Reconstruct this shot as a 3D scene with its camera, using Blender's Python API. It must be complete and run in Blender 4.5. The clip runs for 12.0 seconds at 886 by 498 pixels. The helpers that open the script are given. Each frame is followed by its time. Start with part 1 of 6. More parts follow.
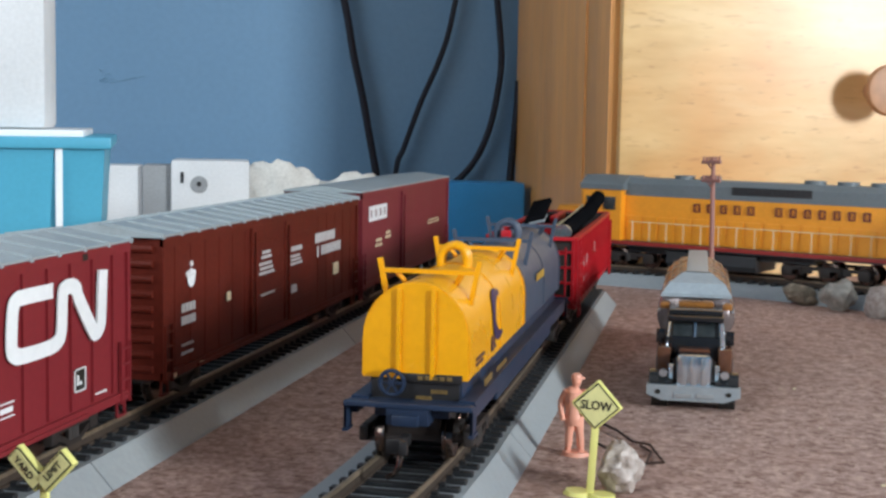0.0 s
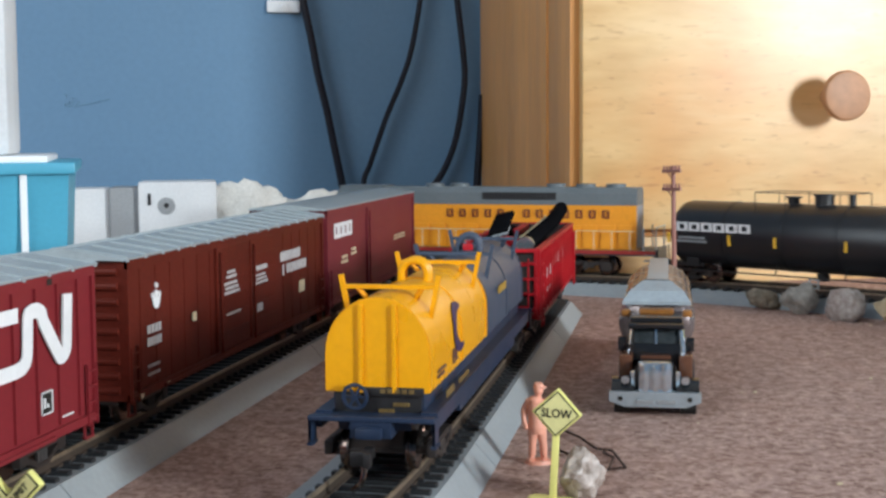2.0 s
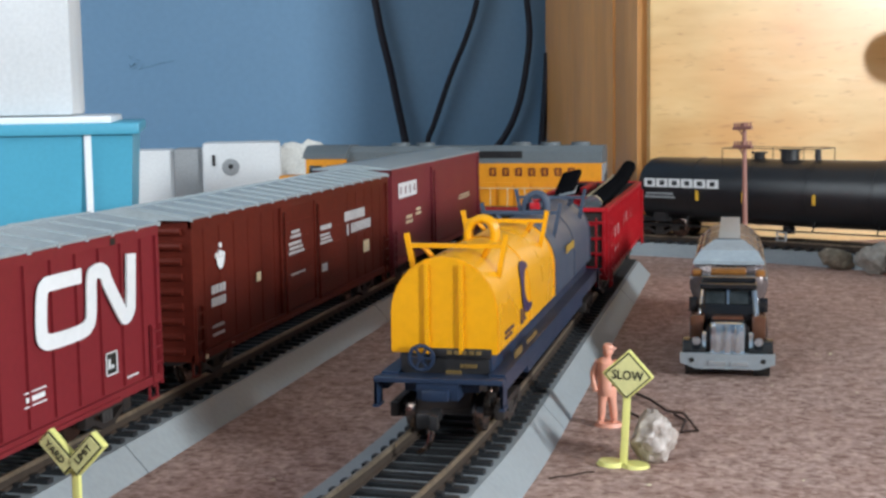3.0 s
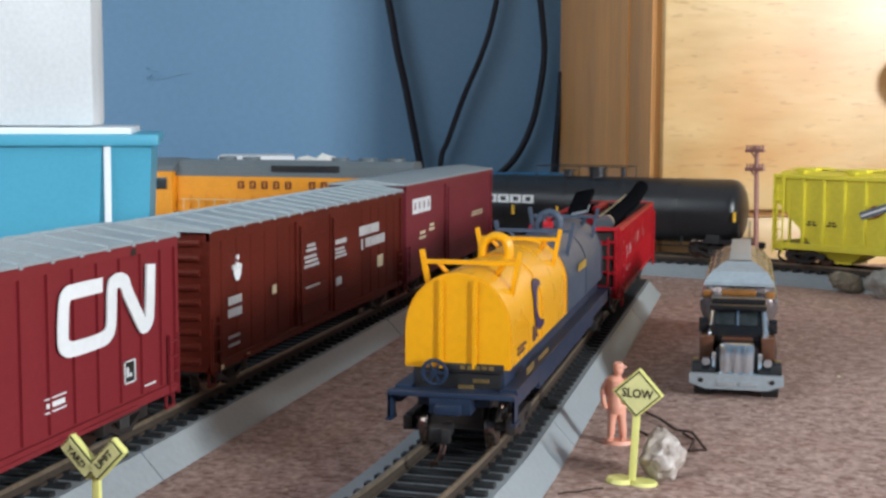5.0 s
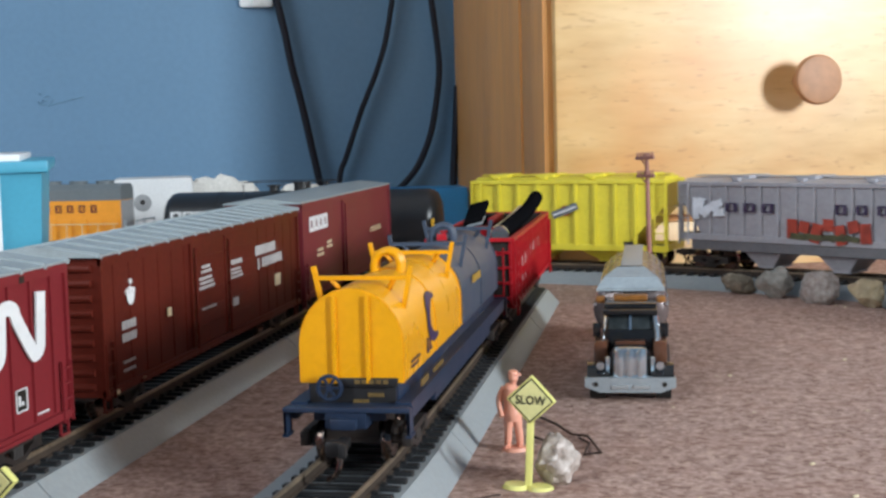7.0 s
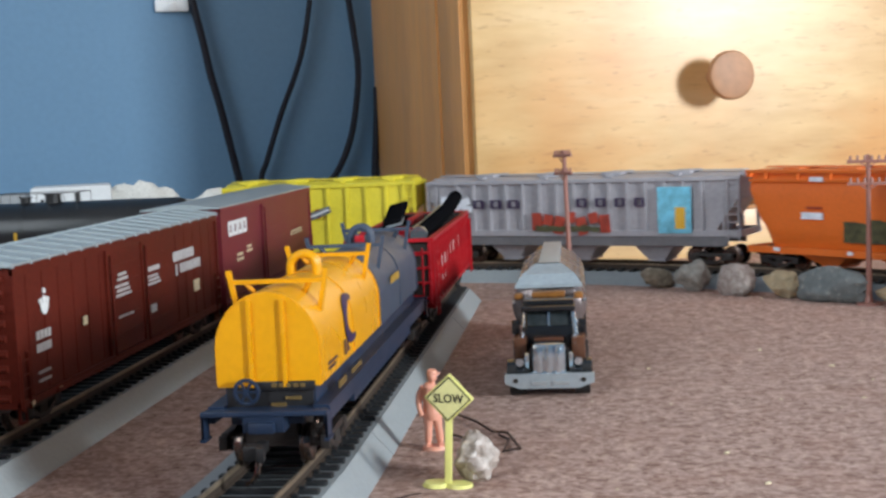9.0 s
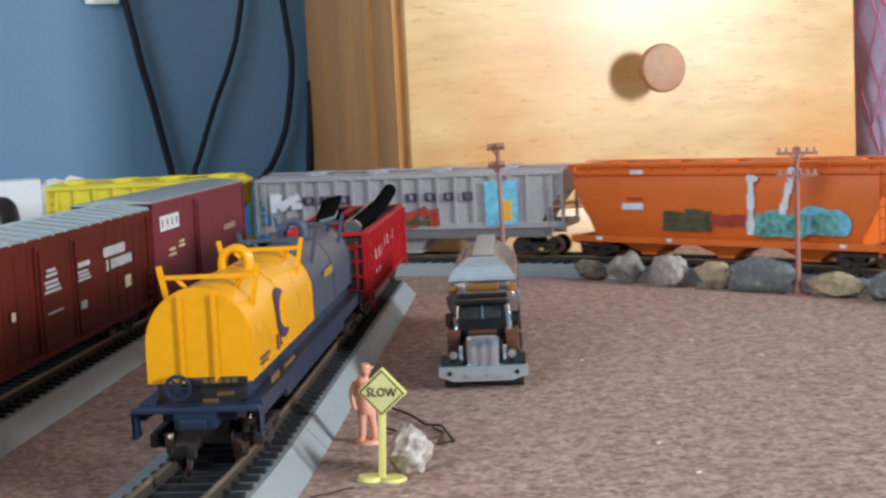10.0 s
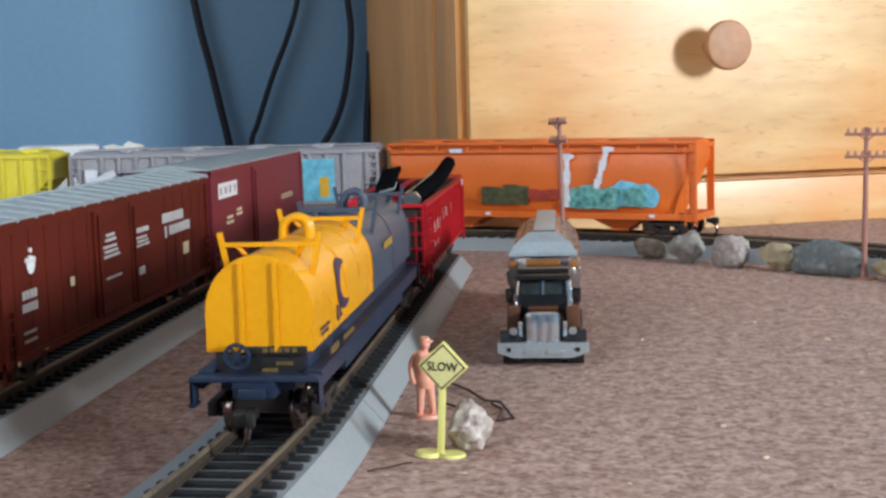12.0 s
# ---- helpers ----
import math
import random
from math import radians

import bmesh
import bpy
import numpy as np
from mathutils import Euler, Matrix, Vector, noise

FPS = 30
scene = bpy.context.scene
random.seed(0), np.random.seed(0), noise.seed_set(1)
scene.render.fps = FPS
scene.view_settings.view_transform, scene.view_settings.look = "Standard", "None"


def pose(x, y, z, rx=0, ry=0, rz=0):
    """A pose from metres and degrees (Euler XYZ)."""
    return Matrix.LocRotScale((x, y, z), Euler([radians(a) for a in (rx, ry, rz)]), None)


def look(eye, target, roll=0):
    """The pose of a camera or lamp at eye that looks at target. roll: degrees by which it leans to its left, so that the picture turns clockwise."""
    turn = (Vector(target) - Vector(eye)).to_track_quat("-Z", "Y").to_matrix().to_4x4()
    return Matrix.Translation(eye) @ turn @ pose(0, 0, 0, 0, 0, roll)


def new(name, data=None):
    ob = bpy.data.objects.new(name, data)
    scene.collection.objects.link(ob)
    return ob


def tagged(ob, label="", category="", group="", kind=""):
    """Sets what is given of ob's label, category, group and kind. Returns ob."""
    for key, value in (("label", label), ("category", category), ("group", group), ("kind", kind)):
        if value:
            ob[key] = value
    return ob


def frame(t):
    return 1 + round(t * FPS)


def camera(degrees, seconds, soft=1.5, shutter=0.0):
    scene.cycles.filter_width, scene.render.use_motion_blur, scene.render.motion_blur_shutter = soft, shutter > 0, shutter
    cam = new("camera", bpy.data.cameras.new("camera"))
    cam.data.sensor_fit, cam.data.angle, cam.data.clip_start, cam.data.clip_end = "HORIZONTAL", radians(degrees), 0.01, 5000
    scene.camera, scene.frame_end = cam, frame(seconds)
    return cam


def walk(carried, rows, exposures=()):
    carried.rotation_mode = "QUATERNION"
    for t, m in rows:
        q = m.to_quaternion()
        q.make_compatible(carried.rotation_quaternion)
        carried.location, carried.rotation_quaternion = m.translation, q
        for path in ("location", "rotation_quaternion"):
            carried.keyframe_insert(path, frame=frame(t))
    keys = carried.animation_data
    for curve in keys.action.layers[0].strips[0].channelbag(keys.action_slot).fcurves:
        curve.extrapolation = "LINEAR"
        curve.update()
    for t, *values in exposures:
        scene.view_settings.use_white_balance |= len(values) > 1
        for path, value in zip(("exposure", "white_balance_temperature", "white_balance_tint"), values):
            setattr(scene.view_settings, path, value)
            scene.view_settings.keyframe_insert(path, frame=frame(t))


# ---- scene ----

# the camera, held in the hand just above the layout: seconds, place, turn to the left, tilt, lean to the right
cam = camera(36.39, 12.0, soft=2.7, shutter=0.5)
PATH = [
    (0, 0.0677, -0.1919, 0.0910, 11.25, -5.33, -1.04),
    (0.5, 0.0676, -0.1918, 0.0912, 11.61, -5.38, -1.12),
    (1, 0.0680, -0.1968, 0.0919, 13.29, -4.94, -1.73),
    (1.5, 0.0707, -0.1981, 0.0920, 11.33, -4.29, -0.60),
    (2, 0.0724, -0.1976, 0.0918, 10.10, -4.73, 0.40),
    (2.5, 0.0719, -0.1954, 0.0908, 11.16, -5.74, 1.20),
    (3, 0.0701, -0.1905, 0.0904, 12.83, -6.34, 0.82),
    (5, 0.0700, -0.1957, 0.0911, 13.25, -5.67, -0.23),
    (5.5, 0.0712, -0.1962, 0.0912, 12.90, -5.38, 0.56),
    (6, 0.0719, -0.1971, 0.0914, 11.98, -5.42, 0.45),
    (6.5, 0.0745, -0.1972, 0.0915, 10.30, -5.56, 1.27),
    (7, 0.0750, -0.1989, 0.0914, 9.29, -5.09, 1.49),
    (9, 0.0785, -0.2001, 0.0913, 6.20, -5.16, 2.59),
    (9.5, 0.0785, -0.2004, 0.0914, 4.35, -5.29, 2.07),
    (10, 0.0797, -0.2001, 0.0914, 3.52, -5.58, 2.75),
    (10.5, 0.0790, -0.2004, 0.0913, 3.18, -5.45, 2.60),
    (11, 0.0789, -0.1987, 0.0904, 4.17, -6.43, 3.02),
    (11.5, 0.0768, -0.1957, 0.0904, 5.04, -6.41, 1.97),
    (12, 0.0757, -0.1935, 0.0901, 5.73, -6.54, 1.59),
]
walk(cam, [(t, pose(x, y, z, 0, 0, yaw) @ pose(0, 0, 0, 90 + tilt) @ pose(0, 0, 0, 0, 0, -lean))
           for t, x, y, z, yaw, tilt, lean in PATH], exposures=[(0.0, 0.0), (12.0, 0.0)])

# ---- light: one large window to the right of the layout, daylight from outside it; added fill from the left ----
world = bpy.data.worlds.new("world")
scene.world = world
world.use_nodes = True
sky = world.node_tree.nodes.new("ShaderNodeTexSky")
sky.sky_type, sky.sun_disc = "NISHITA", False
sky.sun_elevation, sky.sun_rotation = radians(40), radians(70)
world.node_tree.links.new(sky.outputs[0], world.node_tree.nodes["Background"].inputs[0])
world.node_tree.nodes["Background"].inputs[1].default_value = 0.15

window_lamp = new("window_light", bpy.data.lights.new("window_light", "AREA"))
window_lamp.data.shape, window_lamp.data.size, window_lamp.data.size_y = "RECTANGLE", 0.24, 0.32
window_lamp.data.energy, window_lamp.data.color = 33.0, (0.88, 0.96, 1.0)
window_lamp.matrix_world = look((1.42, -0.56, 0.40), (0.05, 0.45, 0.08))
# soft fill added from behind on the left, to lift the shaded faces
fill_lamp = new("left_fill_light", bpy.data.lights.new("left_fill_light", "AREA"))
fill_lamp.data.shape, fill_lamp.data.size, fill_lamp.data.size_y = "RECTANGLE", 1.2, 1.0
fill_lamp.data.energy, fill_lamp.data.color = 20.0, (0.86, 0.95, 1.0)
fill_lamp.matrix_world = look((-1.02, -0.83, 0.80), (0.0, 0.7, 0.15))


# ---- materials ----
def material(name, colour, rough=0.5, metal=0.0, vary=0.12, grain=600.0, blotch=40.0, bump=0.0, gloss=0.5, coat=0.0,
             stretch=(1, 1, 1), each=0.0, alpha=1.0, second=None):
    """Paint, plastic or wood: fine grain and larger blotches shift the colour; bump in millimetres of relief."""
    m = bpy.data.materials.new(name)
    m.use_nodes = True
    nodes, links = m.node_tree.nodes, m.node_tree.links
    b = nodes["Principled BSDF"]
    b.inputs["Roughness"].default_value, b.inputs["Metallic"].default_value = rough, metal
    b.inputs["Specular IOR Level"].default_value, b.inputs["Coat Weight"].default_value = gloss, coat
    where = nodes.new("ShaderNodeTexCoord")
    turn = nodes.new("ShaderNodeMapping")
    turn.inputs["Scale"].default_value = stretch
    links.new(where.outputs["Object"], turn.inputs["Vector"])
    fine, coarse = nodes.new("ShaderNodeTexNoise"), nodes.new("ShaderNodeTexNoise")
    for n, s, d in ((fine, grain, 6), (coarse, blotch, 3)):
        n.inputs["Scale"].default_value, n.inputs["Detail"].default_value = s, d
        links.new(turn.outputs[0], n.inputs["Vector"])
    add = nodes.new("ShaderNodeMath")
    add.operation = "ADD"
    links.new(fine.outputs["Fac"], add.inputs[0])
    links.new(coarse.outputs["Fac"], add.inputs[1])
    ramp = nodes.new("ShaderNodeMapRange")
    ramp.inputs["From Min"].default_value, ramp.inputs["From Max"].default_value = 0.65, 1.35
    last = add.outputs[0]
    if each:
        info = nodes.new("ShaderNodeObjectInfo")
        mul = nodes.new("ShaderNodeMath")
        mul.operation, mul.inputs[1].default_value = "MULTIPLY_ADD", each
        links.new(info.outputs["Random"], mul.inputs[0])
        links.new(last, mul.inputs[2])
        last = mul.outputs[0]
    links.new(last, ramp.inputs["Value"])
    mix = nodes.new("ShaderNodeMix")
    mix.data_type = "RGBA"
    dark = tuple(c * (1 - vary) for c in colour)
    light = second or tuple(min(1, c * (1 + vary)) for c in colour)
    mix.inputs["A"].default_value, mix.inputs["B"].default_value = (*dark, 1), (*light, 1)
    links.new(ramp.outputs[0], mix.inputs["Factor"])
    links.new(mix.outputs["Result"], b.inputs["Base Color"])
    rr = nodes.new("ShaderNodeMapRange")
    rr.inputs["To Min"].default_value, rr.inputs["To Max"].default_value = max(0.02, rough - 0.08), min(1, rough + 0.1)
    links.new(coarse.outputs["Fac"], rr.inputs["Value"])
    links.new(rr.outputs[0], b.inputs["Roughness"])
    if bump:
        bp = nodes.new("ShaderNodeBump")
        bp.inputs["Distance"].default_value, bp.inputs["Strength"].default_value = bump / 1000, 0.8
        links.new(fine.outputs["Fac"], bp.inputs["Height"])
        links.new(bp.outputs[0], b.inputs["Normal"])
    return m


def overlay(m, colour, scale, low, high, amount=1.0, stretch=(1, 1, 1), cells=False):
    """A second colour laid over a material in patches, flecks or chips of its own shape."""
    nodes, links = m.node_tree.nodes, m.node_tree.links
    b = nodes["Principled BSDF"]
    under = b.inputs["Base Color"].links[0].from_socket
    where, turn = nodes.new("ShaderNodeTexCoord"), nodes.new("ShaderNodeMapping")
    turn.inputs["Scale"].default_value = stretch
    links.new(where.outputs["Object"], turn.inputs["Vector"])
    if cells:
        tex = nodes.new("ShaderNodeTexVoronoi")
        tex.inputs["Scale"].default_value = scale
        split = nodes.new("ShaderNodeSeparateColor")
        links.new(tex.outputs["Color"], split.inputs[0])
        value = split.outputs[0]
    else:
        tex = nodes.new("ShaderNodeTexNoise")
        tex.inputs["Scale"].default_value, tex.inputs["Detail"].default_value = scale, 4
        value = tex.outputs["Fac"]
    links.new(turn.outputs[0], tex.inputs["Vector"])
    ramp = nodes.new("ShaderNodeMapRange")
    for key, v in (("From Min", low), ("From Max", high), ("To Min", 0.0), ("To Max", amount)):
        ramp.inputs[key].default_value = v
    links.new(value, ramp.inputs["Value"])
    mix = nodes.new("ShaderNodeMix")
    mix.data_type = "RGBA"
    mix.inputs["B"].default_value = (*colour, 1)
    links.new(ramp.outputs[0], mix.inputs["Factor"])
    links.new(under, mix.inputs["A"])
    links.new(mix.outputs["Result"], b.inputs["Base Color"])


BOARD = material("pressed_board", (0.320, 0.186, 0.148), 0.85, vary=0.25, grain=620, blotch=200, bump=0.12, gloss=0.15, second=(0.635, 0.450, 0.388))
overlay(BOARD, (0.16, 0.080, 0.060), 520, 0.55, 1.0, 0.60, (0.8, 1, 1), cells=True)
overlay(BOARD, (0.64, 0.46, 0.38), 640, 0.72, 1.0, 0.6, (1, 0.8, 1), cells=True)
overlay(BOARD, (0.13, 0.065, 0.05), 330, 0.62, 0.74, 0.65)
overlay(BOARD, (0.40, 0.23, 0.18), 40, 0.50, 0.75, 0.35)
ROADBED = material("grey_roadbed_plastic", (0.30, 0.33, 0.345), 0.5, vary=0.1, blotch=25, bump=0.02)
TIE = material("black_tie_plastic", (0.014, 0.015, 0.017), 0.5, vary=0.3, bump=0.05, each=0.3)
RAIL = material("tarnished_nickel_rail", (0.26, 0.20, 0.14), 0.38, 0.6, vary=0.4, grain=900, blotch=160)
RAIL_SIDE = material("brown_rail_side", (0.055, 0.038, 0.028), 0.6, 0.2, vary=0.3)
CN_RED = material("oxide_red_paint", (0.190, 0.019, 0.024), 0.42, vary=0.1, blotch=30, bump=0.01, gloss=0.3)
WM_BROWN = material("boxcar_brown_paint", (0.100, 0.0155, 0.0095), 0.45, vary=0.25, blotch=30, bump=0.01, gloss=0.12)
FAR_RED = material("faded_red_paint", (0.170, 0.024, 0.032), 0.5, vary=0.12, blotch=30, bump=0.01, gloss=0.3)
ROOF = material("galvanised_roof_grey", (0.33, 0.37, 0.385), 0.45, 0.15, vary=0.16, blotch=60, bump=0.01)
DARK = material("black_plastic", (0.014, 0.013, 0.014), 0.45, vary=0.3, bump=0.02)
UNDER = material("grimy_underframe", (0.020, 0.014, 0.012), 0.6, vary=0.35, bump=0.03)
STEEL = material("dark_bronze_wheel_metal", (0.20, 0.15, 0.13), 0.22, 1.0, vary=0.15)
WHITE = material("white_lettering", (0.74, 0.74, 0.74), 0.5, vary=0.06)
CREAM = material("cream_lettering", (0.66, 0.55, 0.36), 0.5, vary=0.08)
YELLOW = material("coil_hood_yellow", (0.76, 0.335, 0.003), 0.28, vary=0.07, blotch=50, bump=0.01, gloss=0.5)
NAVY = material("dark_navy_plastic", (0.015, 0.027, 0.056), 0.38, vary=0.2, blotch=50, bump=0.01, gloss=0.4)
NAVY_HOOD = material("slate_blue_hood", (0.052, 0.068, 0.100), 0.45, vary=0.2, blotch=60, bump=0.01, gloss=0.4)
NAVY_INK = material("navy_lettering", (0.035, 0.018, 0.06), 0.5, vary=0.1)
RED = material("gondola_red", (0.40, 0.011, 0.018), 0.4, vary=0.3, blotch=50, gloss=0.35)
GOLD_INK = material("gold_lettering", (0.75, 0.42, 0.03), 0.5, vary=0.1)
OLD_GOLD = material("worn_gold_lettering", (0.46, 0.27, 0.04), 0.5, vary=0.2)
LOCO_YELLOW = material("armour_yellow", (0.80, 0.300, 0.012), 0.45, vary=0.1, blotch=40)
LOCO_GREY = material("harbour_grey", (0.13, 0.15, 0.16), 0.5, vary=0.12, blotch=40)
LOCO_DARK = material("grimy_dark_grey", (0.030, 0.034, 0.038), 0.5, vary=0.3)
LOCO_INK = material("dark_red_lettering", (0.16, 0.030, 0.015), 0.5, vary=0.2)
LOCO_RED = material("signal_red", (0.30, 0.022, 0.018), 0.45, vary=0.1)
TANK_BLACK = material("tank_black", (0.012, 0.012, 0.014), 0.35, vary=0.2, blotch=40)
HOP_YELLOW = material("hopper_yellow", (0.74, 0.62, 0.045), 0.45, vary=0.1, blotch=40)
HOP_GREY = material("hopper_light_grey", (0.36, 0.345, 0.37), 0.5, vary=0.16, blotch=40)
HOP_ORANGE = material("hopper_orange", (0.74, 0.15, 0.018), 0.42, vary=0.1, blotch=40, bump=0.01)
TEAL = material("teal_spray_paint", (0.02, 0.24, 0.21), 0.5, vary=0.6, grain=420, blotch=260, second=(0.22, 0.58, 0.55))
SKYBLUE = material("sky_blue_spray_paint", (0.16, 0.50, 0.66), 0.5, vary=0.25, grain=300, blotch=150)
OLIVE = material("dark_green_spray_paint", (0.075, 0.072, 0.03), 0.5, vary=0.5, grain=300, blotch=150)
RUST_RED = material("dull_red_spray_paint", (0.35, 0.04, 0.02), 0.5, vary=0.3, grain=300, blotch=150)
FROST = material("pale_spray_paint", (0.72, 0.74, 0.80), 0.5, vary=0.15, grain=300, blotch=150)
SIGN_YELLOW = material("pale_yellow_sign_plastic", (0.74, 0.70, 0.23), 0.4, vary=0.06, bump=0.01)
SIGN_FACE = material("olive_yellow_sign_face", (0.64, 0.60, 0.27), 0.35, vary=0.1)
INK = material("black_ink", (0.015, 0.013, 0.01), 0.5, vary=0.1)
FLESH = material("unpainted_pink_plastic", (0.80, 0.37, 0.26), 0.4, vary=0.05, bump=0.01)
QUARTZ = material("milky_quartz", (0.36, 0.27, 0.22), 0.4, vary=0.4, grain=330, blotch=150, bump=0.9, second=(0.66, 0.58, 0.53))
STONES = [material("grey_brown_stone", (0.22, 0.18, 0.13), 0.8, vary=0.4, grain=300, blotch=90, bump=0.4),
          material("pale_grey_stone", (0.30, 0.28, 0.25), 0.8, vary=0.35, grain=300, blotch=90, bump=0.4),
          material("pink_granite_stone", (0.36, 0.27, 0.24), 0.75, vary=0.4, grain=420, blotch=90, bump=0.4, second=(0.55, 0.50, 0.46)),
          material("buff_stone", (0.40, 0.31, 0.19), 0.8, vary=0.3, grain=300, blotch=90, bump=0.4),
          material("slate_grey_stone", (0.15, 0.165, 0.165), 0.75, vary=0.35, grain=300, blotch=60, bump=0.4)]
for rock in STONES:
    overlay(rock, (0.11, 0.10, 0.085), 120, 0.52, 0.72, 0.6)
    overlay(rock, (0.55, 0.50, 0.44), 330, 0.60, 0.74, 0.5)
overlay(QUARTZ, (0.20, 0.135, 0.10), 110, 0.52, 0.70, 0.75)
overlay(QUARTZ, (0.86, 0.82, 0.78), 240, 0.60, 0.70, 0.8)
POLE = material("brown_pole_plastic", (0.30, 0.13, 0.10), 0.45, vary=0.12)
CHROME = material("chrome_plastic", (0.66, 0.76, 0.84), 0.16, 0.9, vary=0.06)
SILVER = material("silver_grey_metal", (0.42, 0.48, 0.52), 0.35, 0.5, vary=0.12)
CAB_BLACK = material("glossy_black_paint", (0.010, 0.011, 0.013), 0.2, vary=0.3, coat=0.2)
CAB_BROWN = material("glossy_brown_paint", (0.11, 0.045, 0.025), 0.2, vary=0.2, coat=0.4)
AMBER = material("amber_brown_plastic", (0.24, 0.095, 0.02), 0.35, vary=0.3)
TANK_PEWTER = material("pewter_tank", (0.19, 0.15, 0.145), 0.25, 0.45, vary=0.25, blotch=80)
WINDSHIELD = material("dark_tinted_window", (0.030, 0.036, 0.038), 0.12, vary=0.6, grain=300, blotch=260, gloss=0.5)
FAIRING = material("pale_blue_grey_plastic", (0.27, 0.31, 0.34), 0.4, vary=0.15, blotch=90)
TYRE = material("black_rubber", (0.02, 0.02, 0.02), 0.7, vary=0.2)
BIN_BLUE = material("sky_blue_bin_plastic", (0.075, 0.355, 0.50), 0.4, vary=0.06, blotch=20, bump=0.01)
BIN_WHITE = material("white_bin_plastic", (0.80, 0.81, 0.82), 0.4, vary=0.04)
CARD = material("white_card", (0.66, 0.67, 0.68), 0.7, vary=0.1, blotch=25)
PAPER = material("crumpled_paper", (0.58, 0.57, 0.54), 0.8, vary=0.2, blotch=60, bump=0.2)
GREY_CARD = material("grey_card", (0.28, 0.29, 0.30), 0.7, vary=0.15)
DEEP_BLUE = material("deep_blue_plastic", (0.03, 0.24, 0.52), 0.4, vary=0.1)
WALL = material("blue_wall_paint", (0.120, 0.222, 0.342), 0.55, vary=0.07, grain=220, blotch=5, bump=0.08, gloss=0.35)
CEILING = material("white_ceiling_paint", (0.75, 0.75, 0.73), 0.8, vary=0.04, blotch=3)
CARPET = material("brown_floor", (0.16, 0.11, 0.08), 0.8, vary=0.2, blotch=6)
PINE = material("varnished_pine", (0.67, 0.365, 0.118), 0.42, vary=0.14, grain=26, blotch=6, bump=0.02, coat=0.6, gloss=0.8, stretch=(1, 1, 4), second=(0.79, 0.525, 0.225))
PINE.node_tree.nodes["Principled BSDF"].inputs["Coat Roughness"].default_value = 0.42
overlay(PINE, (0.72, 0.29, 0.060), 6, 0.46, 0.66, 0.75, (1, 1, 1.6))
overlay(PINE, (0.84, 0.60, 0.30), 11, 0.52, 0.75, 0.5, (1, 1, 5))
overlay(PINE, (0.42, 0.15, 0.035), 60, 0.62, 0.75, 0.5, (0.8, 1, 5))
overlay(PINE, (0.36, 0.13, 0.03), 150, 0.62, 0.75, 0.42, (0.6, 1, 2.0))
PINE_DARK = material("dark_varnished_wood", (0.64, 0.295, 0.090), 0.4, vary=0.16, grain=60, blotch=9, bump=0.02, coat=0.15, stretch=(9, 9, 0.6))
KNOB = material("beech_knob", (0.43, 0.205, 0.095), 0.5, vary=0.18, grain=200, blotch=40)
CABLE = material("black_cable", (0.012, 0.013, 0.020), 0.5, vary=0.2, gloss=0.2)
PINK_MESH = material("pink_mesh_fabric", (0.62, 0.20, 0.35), 0.7, vary=0.2, bump=0.05)
LILAC = material("lilac_fabric", (0.42, 0.36, 0.52), 0.75, vary=0.2, bump=0.05)
TWIG = material("dark_twig", (0.05, 0.025, 0.018), 0.8, vary=0.4, bump=0.1)


# ---- building helpers ----
def box(bm, x, y, z, sx, sy, sz, turn=None, bevel=0.0):
    """A block by its middle and sizes."""
    m = Matrix.Translation((x, y, z)) @ (turn or Matrix()) @ Matrix.Diagonal((sx, sy, sz, 1))
    made = bmesh.ops.create_cube(bm, size=1, matrix=m)
    if bevel:
        edges = list({e for v in made["verts"] for e in v.link_edges})
        bmesh.ops.bevel(bm, geom=edges, offset=bevel, segments=2, affect="EDGES", profile=0.6)
    return bm


def rod(bm, a, b, r, r2=None, seg=8):
    """A round bar from a to b."""
    a, b = Vector(a), Vector(b)
    m = Matrix.Translation((a + b) / 2) @ (b - a).to_track_quat("Z", "Y").to_matrix().to_4x4()
    bmesh.ops.create_cone(bm, cap_ends=True, segments=seg, radius1=r, radius2=r if r2 is None else r2, depth=(b - a).length, matrix=m)
    return bm


def bar(bm, a, b, w, h):
    """A square bar from a to b."""
    a, b = Vector(a), Vector(b)
    m = Matrix.Translation((a + b) / 2) @ (b - a).to_track_quat("Z", "Y").to_matrix().to_4x4() @ Matrix.Diagonal((w, h, (b - a).length, 1))
    bmesh.ops.create_cube(bm, size=1, matrix=m)
    return bm


def sweep(bm, outline, x0, x1, cap=True, steps=None):
    """An outline of (y, z) drawn out along x; steps may give more stations with a scale each: (x, scale y, scale z about z0, z0)."""
    stations = steps or [(x0, 1, 1, 0), (x1, 1, 1, 0)]
    rings = [[bm.verts.new((x, y * sy, z0 + (z - z0) * sz)) for y, z in outline] for x, sy, sz, z0 in stations]
    n = len(outline)
    for r, q in zip(rings, rings[1:]):
        for i in range(n):
            bm.faces.new((r[i], r[(i + 1) % n], q[(i + 1) % n], q[i]))
    if cap:
        bm.faces.new(rings[0][::-1])
        bm.faces.new(rings[-1])
    return bm


